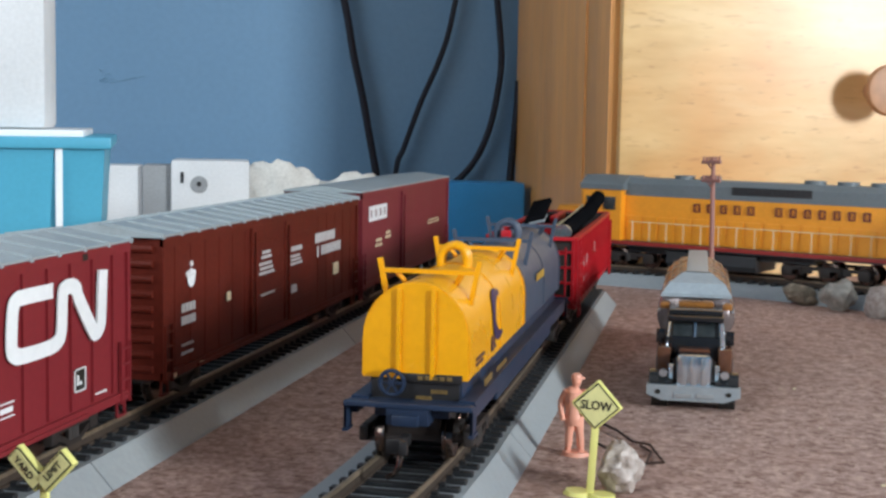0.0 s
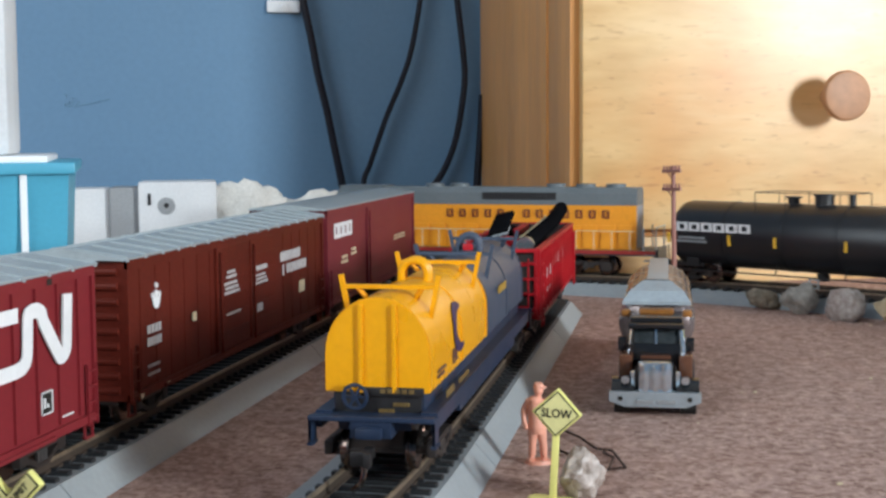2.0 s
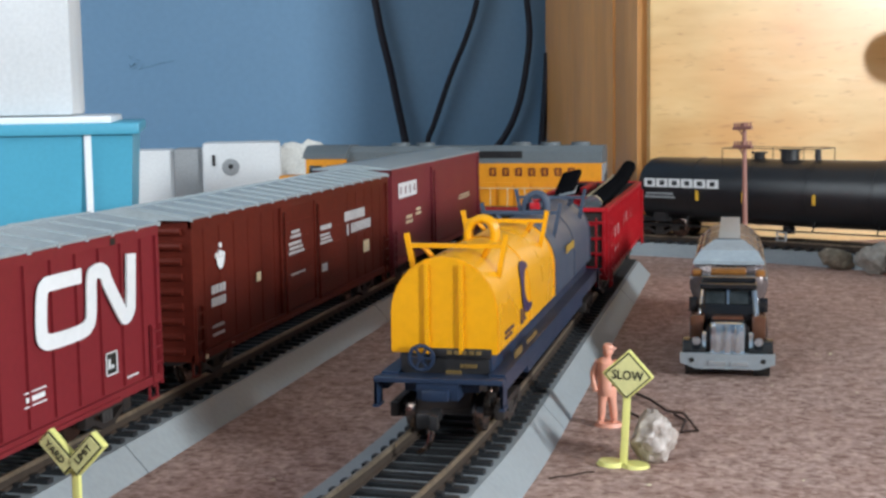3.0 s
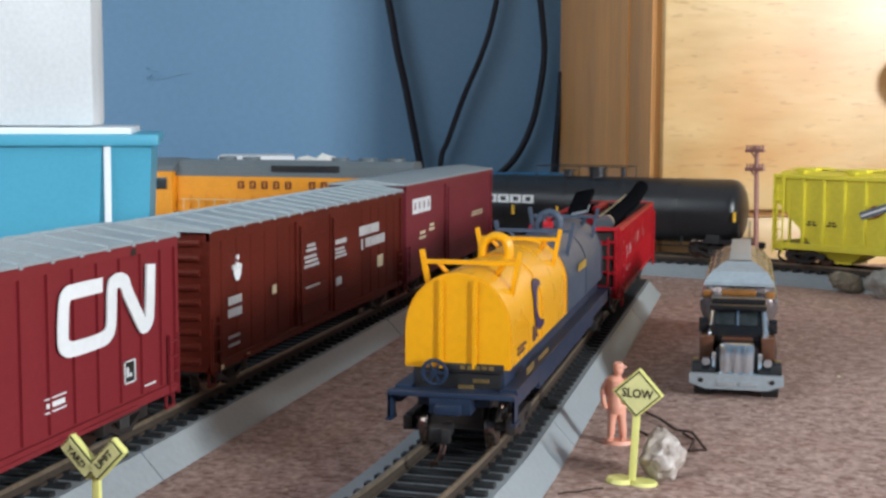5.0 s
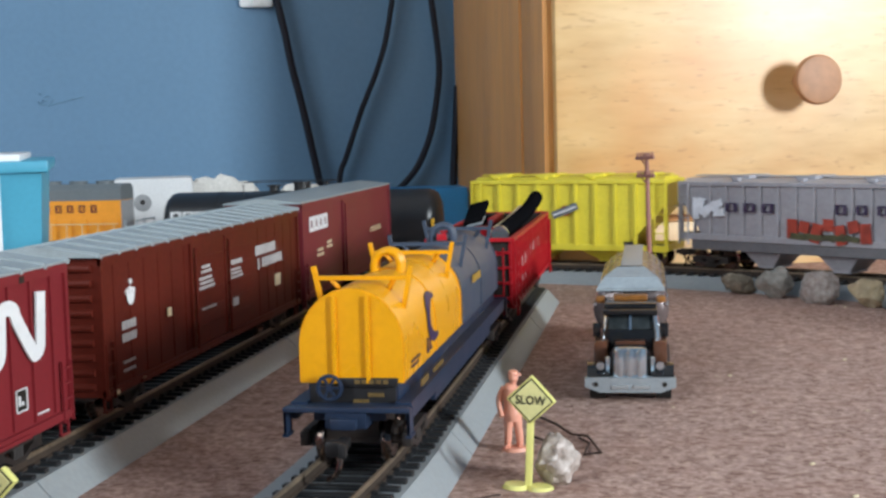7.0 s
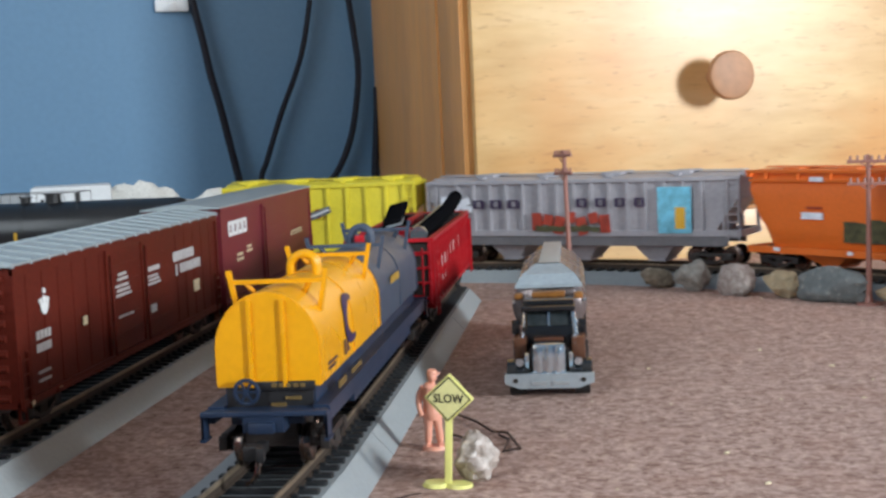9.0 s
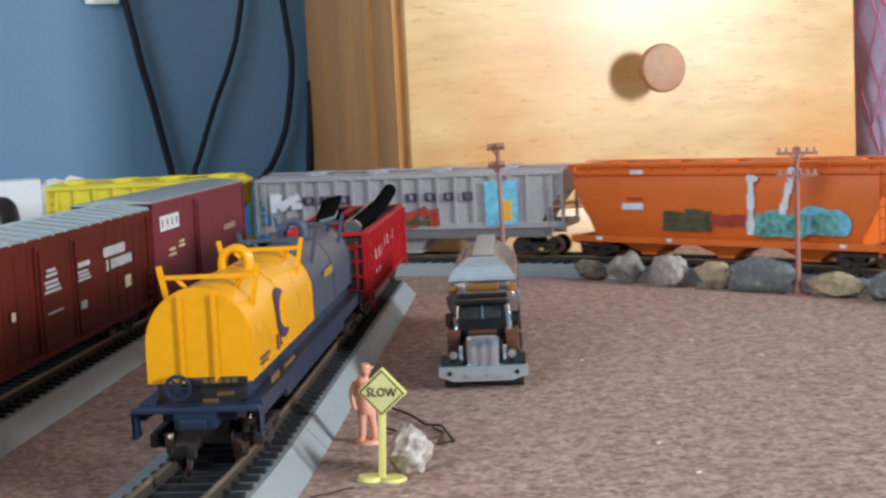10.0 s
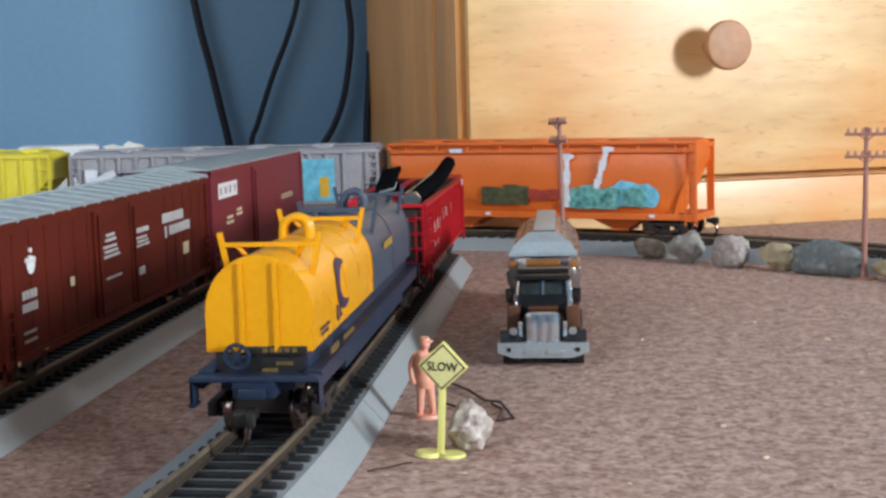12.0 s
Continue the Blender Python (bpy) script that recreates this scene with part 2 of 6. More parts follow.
def tube(bm, points, r, seg=8):
    """A round cable through points."""
    pts = [Vector(p) for p in points]
    rings = []
    for i, p in enumerate(pts):
        d = (pts[min(i + 1, len(pts) - 1)] - pts[max(i - 1, 0)]).normalized()
        u = d.cross(Vector((0.31, 0.9, 0.29))).normalized()
        v = d.cross(u)
        rings.append([bm.verts.new(p + r * (u * math.cos(a) + v * math.sin(a))) for a in (2 * math.pi * k / seg for k in range(seg))])
    for a, b in zip(rings, rings[1:]):
        for i in range(seg):
            bm.faces.new((a[i], a[(i + 1) % seg], b[(i + 1) % seg], b[i]))
    bm.faces.new(rings[0][::-1])
    bm.faces.new(rings[-1])
    return bm


def curve_points(points, n=10):
    """Points on a smooth line through the given ones."""
    p = [Vector(q) for q in points]
    p = [2 * p[0] - p[1]] + p + [2 * p[-1] - p[-2]]
    out = []
    for a, b, c, d in zip(p, p[1:], p[2:], p[3:]):
        for k in range(n):
            t = k / n
            out.append(0.5 * (2 * b + (c - a) * t + (2 * a - 5 * b + 4 * c - d) * t * t + (3 * b - a - 3 * c + d) * t ** 3))
    return out + [p[-2]]


def to_mesh(bm, name, mat, smooth=35):
    bmesh.ops.recalc_face_normals(bm, faces=bm.faces[:])
    me = bpy.data.meshes.new(name)
    bm.to_mesh(me)
    bm.free()
    me.materials.append(mat)
    if smooth:
        me.shade_smooth()
        me.set_sharp_from_angle(angle=radians(smooth))
    return me


def part(name, bm, mat, parent, label="", smooth=35):
    """One mesh object under a thing or a part."""
    me = bm if isinstance(bm, bpy.types.Mesh) else to_mesh(bm, name, mat, smooth)
    ob = new(name, me)
    ob.parent = parent
    return tagged(ob, label)


def thing(name, m, label, category, group="", kind=""):
    ob = new(name)
    ob.empty_display_size = 0.01
    ob.matrix_basis = m
    return tagged(ob, label, category, group, kind)


def solid(name, bm, mat, m, label, category, group="", kind="", smooth=35):
    """A thing of one mesh."""
    ob = new(name, to_mesh(bm, name, mat, smooth))
    ob.matrix_basis = m
    return tagged(ob, label, category, group, kind)


def B():
    return bmesh.new()


def letters(text, height):
    """Flat raised letters in the built-in font, in the x-z plane facing -y, centred; height of the capitals."""
    cu = bpy.data.curves.new("letters", "FONT")
    cu.body, cu.size, cu.extrude, cu.align_x, cu.align_y = text, height / 0.72, height * 0.02, "CENTER", "CENTER"
    cu.offset = height * 0.018
    cu.resolution_u = 2
    ob = bpy.data.objects.new("letters", cu)
    me = bpy.data.meshes.new_from_object(ob)
    me.transform(Matrix.Rotation(radians(90), 4, "X"))
    bpy.data.objects.remove(ob)
    return me


def pieces(name, bm, mat, parent, places, label="", smooth=0):
    """Alike pieces on one mesh, each an object of its own."""
    me = to_mesh(bm, name, mat, smooth)
    for p in places:
        ob = part(name, me, mat, parent, label)
        ob.matrix_basis = p if isinstance(p, Matrix) else Matrix.Translation(p)

HOP_DARK = material("dull_grey_sill_paint", (0.15, 0.145, 0.155), 0.55, vary=0.2, blotch=40)
SMUDGE = material("faint_dark_smudge", (0.110, 0.212, 0.305), 0.6, vary=0.25, grain=300, blotch=80)
BOOM = material("black_boom_plastic", (0.006, 0.006, 0.007), 0.7, vary=0.2, gloss=0.0)
DULL_GOLD = material("dull_gold_lettering", (0.16, 0.10, 0.03), 0.5, vary=0.3)
SIDE_WHITE = material("thin_white_lettering", (0.52, 0.50, 0.49), 0.5, vary=0.2)


# ---- the room: blue wall, table board, ceiling ----
TH = radians(20)                       # the wall and the cabinet stand turned against the sidings
ALONG, BACK = Vector((math.cos(TH), math.sin(TH), 0)), Vector((-math.sin(TH), math.cos(TH), 0))
CORNER = Vector((0.011, 0.630, 0))     # front left edge of the cabinet
WALL_AT = CORNER + BACK * 0.290
RAIL_TOP = 0.011

bm = B()
box(bm, 0.25, 0.0, -0.010, 3.4, 3.4, 0.02)
tagged(solid("ground", bm, BOARD, pose(0, 0, 0), "reddish brown pressed fibre board under the model railway", "board", kind="structure"))

turned = Matrix.Rotation(TH, 4, "Z")


def wall(name, middle, length, height=2.2, thick=0.1, turn=TH, label="blue painted wall"):
    bm = B()
    box(bm, 0, thick / 2, height / 2 - 0.4, length, thick, height)
    solid(name, bm, WALL, Matrix.Translation(middle) @ Matrix.Rotation(turn, 4, "Z"), label, "wall", kind="structure")


wall("wall_north", WALL_AT + ALONG * 0.35, 3.6, label="blue painted wall behind the layout, faintly scuffed")
wall("wall_south", Vector((0.1, -1.80, 0)), 4.0, turn=math.pi)


def window_wall(name, frame_name, m, label):
    """A wall with a window opening, and the frame in it."""
    bm = B()
    for y, z, sy, sz in ((0, -0.15, 3.6, 0.7), (0, 1.65, 3.6, 0.5), (-1.25, 0.8, 1.1, 1.2), (1.25, 0.8, 1.1, 1.2)):
        box(bm, 0, y, z, 0.1, sy, sz)
    solid(name, bm, WALL, m, label, "wall", kind="structure")
    bm = B()
    for y, z, sy, sz in ((0, 0.23, 1.4, 0.05), (0, 1.37, 1.4, 0.05), (-0.68, 0.8, 0.05, 1.1), (0.68, 0.8, 0.05, 1.1)):
        box(bm, 0, y, z, 0.12, sy, sz)
    solid(frame_name, bm, BIN_WHITE, m, "white window frame around an area lamp, in an unseen blue wall", "window", kind="structure")


window_wall("wall_east", "window_1", Matrix.Translation((1.62, -0.40, 0)) @ Matrix.Rotation(radians(-31), 4, "Z"), "blue painted wall with a bright window")
# unseen wall and opening, added only to house the fill lamp
window_wall("wall_west", "fill_frame", Matrix.Translation((-1.10, -0.88, 0)) @ Matrix.Rotation(radians(20), 4, "Z"), "unseen blue wall with an opening added for the fill light")
bm = B()
box(bm, 0.2, 0, 1.84, 4.4, 4.4, 0.08)
solid("ceiling", bm, CEILING, pose(0, 0, 0), "plain white painted ceiling of the room", "ceiling", kind="structure")


# ---- cabinet with two drawers ----
def cabinet():
    top = thing("cabinet", Matrix.Translation(CORNER - ALONG * 0.0015) @ turned, "varnished pine cabinet with wide drawers and dark brown side", "cabinet")
    bm = B()
    box(bm, 0.158, 0.1475, 0.155, 0.312, 0.272, 0.71, bevel=0.002)
    part("carcass", bm, PINE_DARK, top, "dark varnished wood carcass")
    for x in (0.0, 0.316):
        bm = B()
        box(bm, x, 0.1435, 0.16, 0.006, 0.281, 0.70, bevel=0.001)
        side = part("side_panel", bm, PINE_DARK, top, "dark brown side panel")
        for d, s in ((0.030, 0.052), (0.0650, 0.004)):
            bm = B()
            box(bm, x - 0.0036 if x < 0.1 else x + 0.0036, d, 0.16, 0.0016, s, 0.70, bevel=0.0008)
            part("moulding", bm, PINE_DARK, side)
    front = None
    for name, z, h in (("drawer_front", 0.1510, 0.2340), ("drawer_front", 0.0130, 0.0330), ("drawer_front", 0.390, 0.236)):
        bm = B()
        low = z < 0.1
        box(bm, 0.155 if low else 0.158, 0.007 if low else 0.0005, z, 0.304 if low else 0.314, 0.012 if low else 0.009, h, bevel=0.0012 if low else 0.0025)
        front = part(name, bm, PINE, top, "pale orange varnished pine drawer front")
        if 0.1 < z < 0.2:
            bm = B()
            outline = [(0.0, 0.0058), (0.010, 0.0056), (0.016, 0.0075), (0.021, 0.0125), (0.0235, 0.0139), (0.0265, 0.0139), (0.0280, 0.0130), (0.0284, 0.0112), (0.0285, 0.0)]
            seg = 32
            rings = [[bm.verts.new((r * math.cos(a), -d, r * math.sin(a))) if r else None for a in (2 * math.pi * k / seg for k in range(seg))] for d, r in outline[:-1]]
            for a, b in zip(rings, rings[1:]):
                for i in range(seg):
                    bm.faces.new((a[i], a[(i + 1) % seg], b[(i + 1) % seg], b[i]))
            bm.faces.new(rings[-1])
            k = part("knob", bm, KNOB, front, "round turned wooden knob")
            k.matrix_basis = Matrix.Translation((0.1612, -0.004, 0.1155)) @ Matrix.Diagonal((1.1, 0.9, 1.1, 1))


cabinet()


# ---- track ----
ARC_C, ARC_R = Vector((-0.118, 0.145, 0)), 0.475


def on_track(s):
    """Place and heading on the main line at s metres right of where its curve begins."""
    if s < 0:
        return Vector((ARC_C.x + s, ARC_C.y + ARC_R, 0)), 0.0
    a = s / ARC_R
    return ARC_C + Vector((math.sin(a), math.cos(a), 0)) * ARC_R, -a


def straight(x0, y0):
    return lambda s: (Vector((x0, y0 + s, 0)), math.pi / 2)


def bent(s):
    """The middle siding: straight, but swinging to the left towards its near end, as a turnout does."""
    y = s - 0.060
    b = max(0.0, 0.150 - y)
    return Vector((-b * b / 1.9, y, 0)), math.pi / 2 + math.atan(-b / 0.95)


def track(label, line, s0, s1, piece=0.229, pitch=0.0071, half=0.0217):
    """Roadbed pieces with sloping sides, two rails and loose ties along a line."""
    top = thing("model_track", pose(0, 0, 0), label, "track")
    deck, top_z = 0.0158, 0.0067
    outline = [(-half, 0.0), (-half + 0.0004, 0.0006), (-deck, top_z), (deck, top_z), (half - 0.0004, 0.0006), (half, 0.0)]
    if line is bent:        # the turnout's bed is wider on the diverging side
        outline[3:] = [(deck + 0.0030, top_z), (half + 0.0026, 0.0006), (half + 0.0030, 0.0)]

    def run(bm, outline, a, b, step=0.02):
        n = max(1, int((b - a) / step))
        rings = []
        for i in range(n + 1):
            p, h = line(a + (b - a) * i / n)
            side = Vector((-math.sin(h), math.cos(h), 0))
            rings.append([bm.verts.new(p + side * y + Vector((0, 0, z))) for y, z in outline])
        k = len(outline)
        for r, q in zip(rings, rings[1:]):
            for i in range(k):
                bm.faces.new((r[i], r[(i + 1) % k], q[(i + 1) % k], q[i]))
        bm.faces.new(rings[0][::-1])
        bm.faces.new(rings[-1])

    s = s0
    while s < s1 - 0.01:
        bm = B()
        run(bm, outline, s + 0.0003, min(s + piece, s1) - 0.0003)
        part("roadbed", bm, ROADBED, top, smooth=0)
        s += piece
    for y in (-0.0088, 0.0088):
        bm = B()
        run(bm, [(y - 0.0008, 0.0075), (y - 0.0008, 0.0081), (y - 0.0003, 0.0084), (y - 0.0003, 0.0101),
                 (y + 0.0003, 0.0101), (y + 0.0003, 0.0084), (y + 0.0008, 0.0081), (y + 0.0008, 0.0075)], s0, s1)
        rail = part("rail", bm, RAIL_SIDE, top, "brown rail web and foot", smooth=0)
        bm = B()
        run(bm, [(y - 0.00042, 0.0100), (y - 0.00042, 0.0108), (y - 0.0003, 0.011), (y + 0.0003, 0.011), (y + 0.00042, 0.0108), (y + 0.00042, 0.0100)], s0, s1)
        part("rail_head", bm, RAIL, rail, "worn tarnished metal railhead", smooth=0)
    bm = B()
    box(bm, 0, 0, 0, 0.0026, 0.0288, 0.0018, bevel=0.0003)
    box(bm, 0, 0.0104, 0.0011, 0.0018, 0.0014, 0.0012)
    box(bm, 0, -0.0104, 0.0011, 0.0018, 0.0014, 0.0012)
    me = to_mesh(bm, "tie", TIE, 0)
    s = s0 + pitch / 2
    while s < s1:
        p, h = line(s)
        t = part("tie", me, TIE, top)
        t.matrix_basis = Matrix.Translation(p + Vector((0, 0, 0.0069))) @ Matrix.Rotation(h, 4, "Z")
        s += pitch


# ---- trucks, couplers ----
def wheel_mesh():
    bm = B()
    seg = 20
    prof = [(0.0, 0.0010), (0.0046, 0.0010), (0.0048, 0.0004), (0.0049, -0.0006), (0.0056, -0.0008), (0.0056, -0.0014), (0.0046, -0.0015), (0.0036, -0.0006), (0.0016, -0.0006), (0.0012, -0.0016)]
    rings = [[bm.verts.new((r * math.cos(a), y, r * math.sin(a))) for a in (2 * math.pi * k / seg for k in range(seg))] for r, y in prof[1:]]
    bm.faces.new(rings[0])
    for a, b in zip(rings, rings[1:]):
        for i in range(seg):
            bm.faces.new((a[i], a[(i + 1) % seg], b[(i + 1) % seg], b[i]))
    bm.faces.new(rings[-1][::-1])
    return to_mesh(bm, "wheel", STEEL)


WHEEL = wheel_mesh()


def side_frame_mesh(base=0.0198):
    bm = B()
    h = base / 2
    bar(bm, (-h, 0, 0.0062), (h, 0, 0.0062), 0.0018, 0.0016)
    bar(bm, (-h, 0, 0.0052), (-0.003, 0, 0.0022), 0.0018, 0.0014)
    bar(bm, (h, 0, 0.0052), (0.003, 0, 0.0022), 0.0018, 0.0014)
    bar(bm, (-0.0036, 0, 0.0020), (0.0036, 0, 0.0020), 0.0018, 0.0014)
    for x in (-h, h):
        box(bm, x, 0, 0.0050, 0.0042, 0.0024, 0.0036, bevel=0.0004)
    for x in (-0.0018, 0, 0.0018):
        rod(bm, (x, -0.0003, 0.0026), (x, -0.0003, 0.0056), 0.0008, seg=6)
    return to_mesh(bm, "side_frame", UNDER)


SIDE_FRAME = side_frame_mesh()


def truck(parent, x, wheels=(-0.0099, 0.0099), frame_mesh=None):
    """A freight car truck at x along the car, which stands on the rails at z 0."""
    bm = B()
    box(bm, x, 0, 0.0058, 0.0050, 0.019, 0.0022, bevel=0.0004)
    rod(bm, (x, 0, 0.0058), (x, 0, 0.0095), 0.003, seg=12)
    tk = part("truck", bm, UNDER, parent)
    for y in (-0.0128, 0.0128):
        part("side_frame", frame_mesh or SIDE_FRAME, UNDER, tk).matrix_basis = Matrix.Translation((x, y, 0))
    for w in wheels:
        bm = B()
        rod(bm, (x + w, -0.0125, 0.0048), (x + w, 0.0125, 0.0048), 0.0011, seg=8)
        part("axle", bm, UNDER, tk)
    for w in wheels:
        for y, r in ((-0.0084, 180), (0.0084, 0)):
            part("wheel", WHEEL, STEEL, tk).matrix_basis = pose(x + w, y, 0.0048, 0, 0, r)
    return tk


def coupler(parent, x, way, z=0.0075, long=0.010, mat=None):
    """A knuckle coupler at the car's end."""
    bm = B()
    box(bm, x + way * long * 0.5, 0, z, long, 0.0024, 0.0024, bevel=0.0003)
    box(bm, x + way * (long + 0.0012), 0.0009, z, 0.0034, 0.0042, 0.0036, bevel=0.0006)
    box(bm, x + way * (long + 0.0034), -0.0014, z, 0.0022, 0.0020, 0.0034, bevel=0.0006)
    knuckle = part("coupler", bm, mat or UNDER, parent, "knuckle coupler")
    bm = B()
    tube(bm, curve_points([(x + way * (long + 0.0005), 0.0004, z - 0.001), (x + way * (long + 0.0024), -0.0004, z - 0.0030), (x + way * (long + 0.0028), 0.0004, z - 0.0058), (x + way * (long + 0.0008), 0.0028, z - 0.0078)], 5), 0.0007, 8)
    part("trip_pin", bm, STEEL, knuckle, "curved dark bronze trip pin")


def ladder_mesh(h, w=0.0048, rungs=6):
    """Rungs and stiles on a side face, standing off towards -y; the foot at z 0."""
    bm = B()
    for x in (-w / 2, w / 2):
        box(bm, x, -0.0009, h / 2, 0.0006, 0.0008, h)
    for i in range(rungs):
        rod(bm, (-w / 2, -0.0010, h * (i + 0.5) / rungs), (w / 2, -0.0010, h * (i + 0.5) / rungs), 0.0003, seg=6)
    return bm


def marks(name, items, mat, parent, y, label=""):
    """Painted bars and shapes on the -y side: items of (x0, z0, x1, z1)."""
    fine = len(items) > 14
    bm = B()
    for x0, z0, x1, z1 in items:
        box(bm, (x0 + x1) / 2, y, (z0 + z1) / 2, x1 - x0, 0.0003, z1 - z0)
        if not fine:
            part(name, bm, mat, parent, label, smooth=0)
            bm = B()
    if fine:
        tagged(part(name, bm, mat, parent, label, smooth=0), label, kind="stuff")


def hollow_blocks(name, x0, x1, z0, z1, n, mat, parent, y, label="", fill=0.74, gaps=(), pen=0.26):
    """Bold capitals of a maker's name as plain hollow blocks, one part each."""
    w = (x1 - x0) / n
    for i in range(n):
        if i in gaps:
            continue
        a, b, p = x0 + w * i, x0 + w * (i + fill), w * pen
        h = (z1 - z0) * pen
        bm = B()
        box(bm, a + p / 2, y, (z0 + z1) / 2, p, 0.0004, z1 - z0)
        box(bm, (a + p + b) / 2, y, z1 - h / 2, b - a - p, 0.0004, h)
        box(bm, (a + p + b) / 2, y, z0 + h / 2, b - a - p, 0.0004, h)
        box(bm, b - p / 2, y, (z0 + z1) / 2, p, 0.00036, z1 - z0 - 2 * h)
        part(name, bm, mat, parent, label, smooth=0)


def line_of_blocks(x0, x1, z0, z1, n, fill=0.72, gaps=()):
    """A word that cannot be lettered: n blocks side by side."""
    w = (x1 - x0) / n
    return [(x0 + w * i, z0, x0 + w * (i + fill), z1) for i in range(n) if i not in gaps]


# ---- freight cars on the sidings; local x along the car, -y the side that is seen, z 0 on the rails ----
def boxcar(m, length, label, body_mat, eave=0.0476, sill=0.0084, ribs=(), door=(), roof_drop=0.0024, end_ribs=8, group="boxcars on the siding", rib_out=0.0007, seams=True):
    w, l = 0.0165, length / 2
    top = thing("boxcar", m, label, "boxcar", group)
    bm = B()
    outline = [(-w, sill), (w, sill), (w, eave), (0.0012, eave + roof_drop - 0.0004), (-0.0012, eave + roof_drop - 0.0004), (-w, eave)]
    sweep(bm, outline, -l, l)
    body = part("body", bm, body_mat, top)
    if ribs:
        bm = B()
        box(bm, 0, 0, 0, 0.0009, rib_out, eave - sill - 0.004)
        pieces("rib", bm, body_mat, body, [(x, y, (sill + eave) / 2 + 0.0005) for x in ribs for y in (-w - rib_out / 2, w + rib_out / 2)])
    bm = B()
    for y in (-w - 0.0004, w + 0.0004):
        box(bm, 0, y, eave - 0.0012, 2 * l, 0.0010, 0.0024)
        box(bm, 0, y, sill + 0.0008, 2 * l, 0.0010, 0.0022)
        for x in (-l + 0.0008, l - 0.0008):
            box(bm, x, y, (sill + eave) / 2, 0.0016, 0.0009, eave - sill)
    part("side_framing", bm, body_mat, body, smooth=0)
    bm = B()
    rod(bm, (0, -w + 0.002, 0), (0, w - 0.002, 0), 0.0011, seg=8)
    pieces("end_rib", bm, body_mat, body, [(end * (l + 0.0002), 0, sill + 0.003 + (eave - sill - 0.006) * i / (end_ribs - 1)) for end in (-1, 1) for i in range(end_ribs)])
    # roof of pressed panels, overhanging the ends
    bm = B()
    r = eave + 0.0001
    sweep(bm, [(-w - 0.0009, r), (-w - 0.0009, r + 0.0006), (-0.0012, r + roof_drop), (0.0012, r + roof_drop), (w + 0.0009, r + 0.0006), (w + 0.0009, r)], -l - 0.0018, l + 0.0018)
    roof = part("roof", bm, ROOF, top, "grey panelled roof")
    n = int(length / 0.0125) if seams else 0
    bm = B()
    for s in (-1, 1):
        bar(bm, (0, s * (w + 0.0010), r + 0.0008), (0, s * 0.0012, r + roof_drop + 0.0001), 0.0005, 0.0006)
        box(bm, 0, s * (w + 0.0010), r + 0.0001, 0.0012, 0.0006, 0.0010)
    pieces("roof_seam", bm, ROOF, roof, [(-l + length * i / n, 0, 0) for i in range(n + 1) if n])
    # doors
    for x0, x1 in door:
        bm = B()
        zc, h = (sill + eave) / 2, eave - sill - 0.0045
        box(bm, (x0 + x1) / 2, -w - 0.0005, zc, x1 - x0, 0.0009, h, bevel=0.0002)
        for k in range(1, 6):
            box(bm, (x0 + x1) / 2, -w - 0.0010, zc - h / 2 + h * k / 6, (x1 - x0) * 0.9, 0.0004, 0.0007)
        part("door", bm, body_mat, body, smooth=0)
        bm = B()
        rod(bm, (x0 + 0.0022, -w - 0.0016, sill + 0.002), (x0 + 0.0022, -w - 0.0016, eave - 0.004), 0.0004, seg=6)
        part("lock_rod", bm, body_mat, top)
    bm = B()
    for y in (-w - 0.0009, w + 0.0009):
        box(bm, 0, y, sill + 0.0002, 2 * l - 0.05, 0.0010, 0.0010)
    part("door_track", bm, body_mat, top, smooth=0)
    for x in (-l + 0.0035, l - 0.0035):
        lad = part("ladder", ladder_mesh(0.016, 0.0050, 4), body_mat, top)
        lad.matrix_basis = Matrix.Translation((x, -w, sill - 0.001))
        bm = B()
        for a in (-0.0022, 0.0022):
            box(bm, x + a, -w + 0.0004, sill - 0.0022, 0.0006, 0.0006, 0.0046)
        box(bm, x, -w + 0.0004, sill - 0.0044, 0.0050, 0.0010, 0.0006)
        part("step", bm, body_mat, top)
    bm = B()
    box(bm, 0, 0, sill - 0.0004, 2 * l - 0.002, 0.026, 0.0014)
    box(bm, 0, 0, sill - 0.0022, 2 * l - 0.004, 0.0050, 0.0036)
    box(bm, 0.012, 0.006, sill - 0.0030, 0.016, 0.006, 0.0046, bevel=0.001)
    rod(bm, (-0.03, -0.006, sill - 0.0024), (-0.012, -0.006, sill - 0.0024), 0.0022)
    part("underframe", bm, UNDER, top)
    for s in (-1, 1):
        truck(top, s * (l - 0.024))
        coupler(top, s * l, s)
    return top, body


SIDING = -0.095
FACE = -0.0165 - 0.0010


def at_siding(y):
    return pose(SIDING, y, RAIL_TOP, 0, 0, 90)


# near car: tall red boxcar with a winding white emblem
cn_len = 0.205
cn_mid = 0.1290 - cn_len / 2


def cnx(y):
    return y - 0.0030 - cn_mid


top, body = boxcar(at_siding(cn_mid), cn_len, "oxide red ribbed boxcar with a winding white emblem", CN_RED, eave=0.0484,
                   roof_drop=0.0029, ribs=[cnx(0.0778 + 0.0112 * k) for k in range(-12, 5) if k not in (-5, -6)], door=((cnx(-0.005), cnx(0.030)),))
# the emblem: one thick stroke along a path of the side


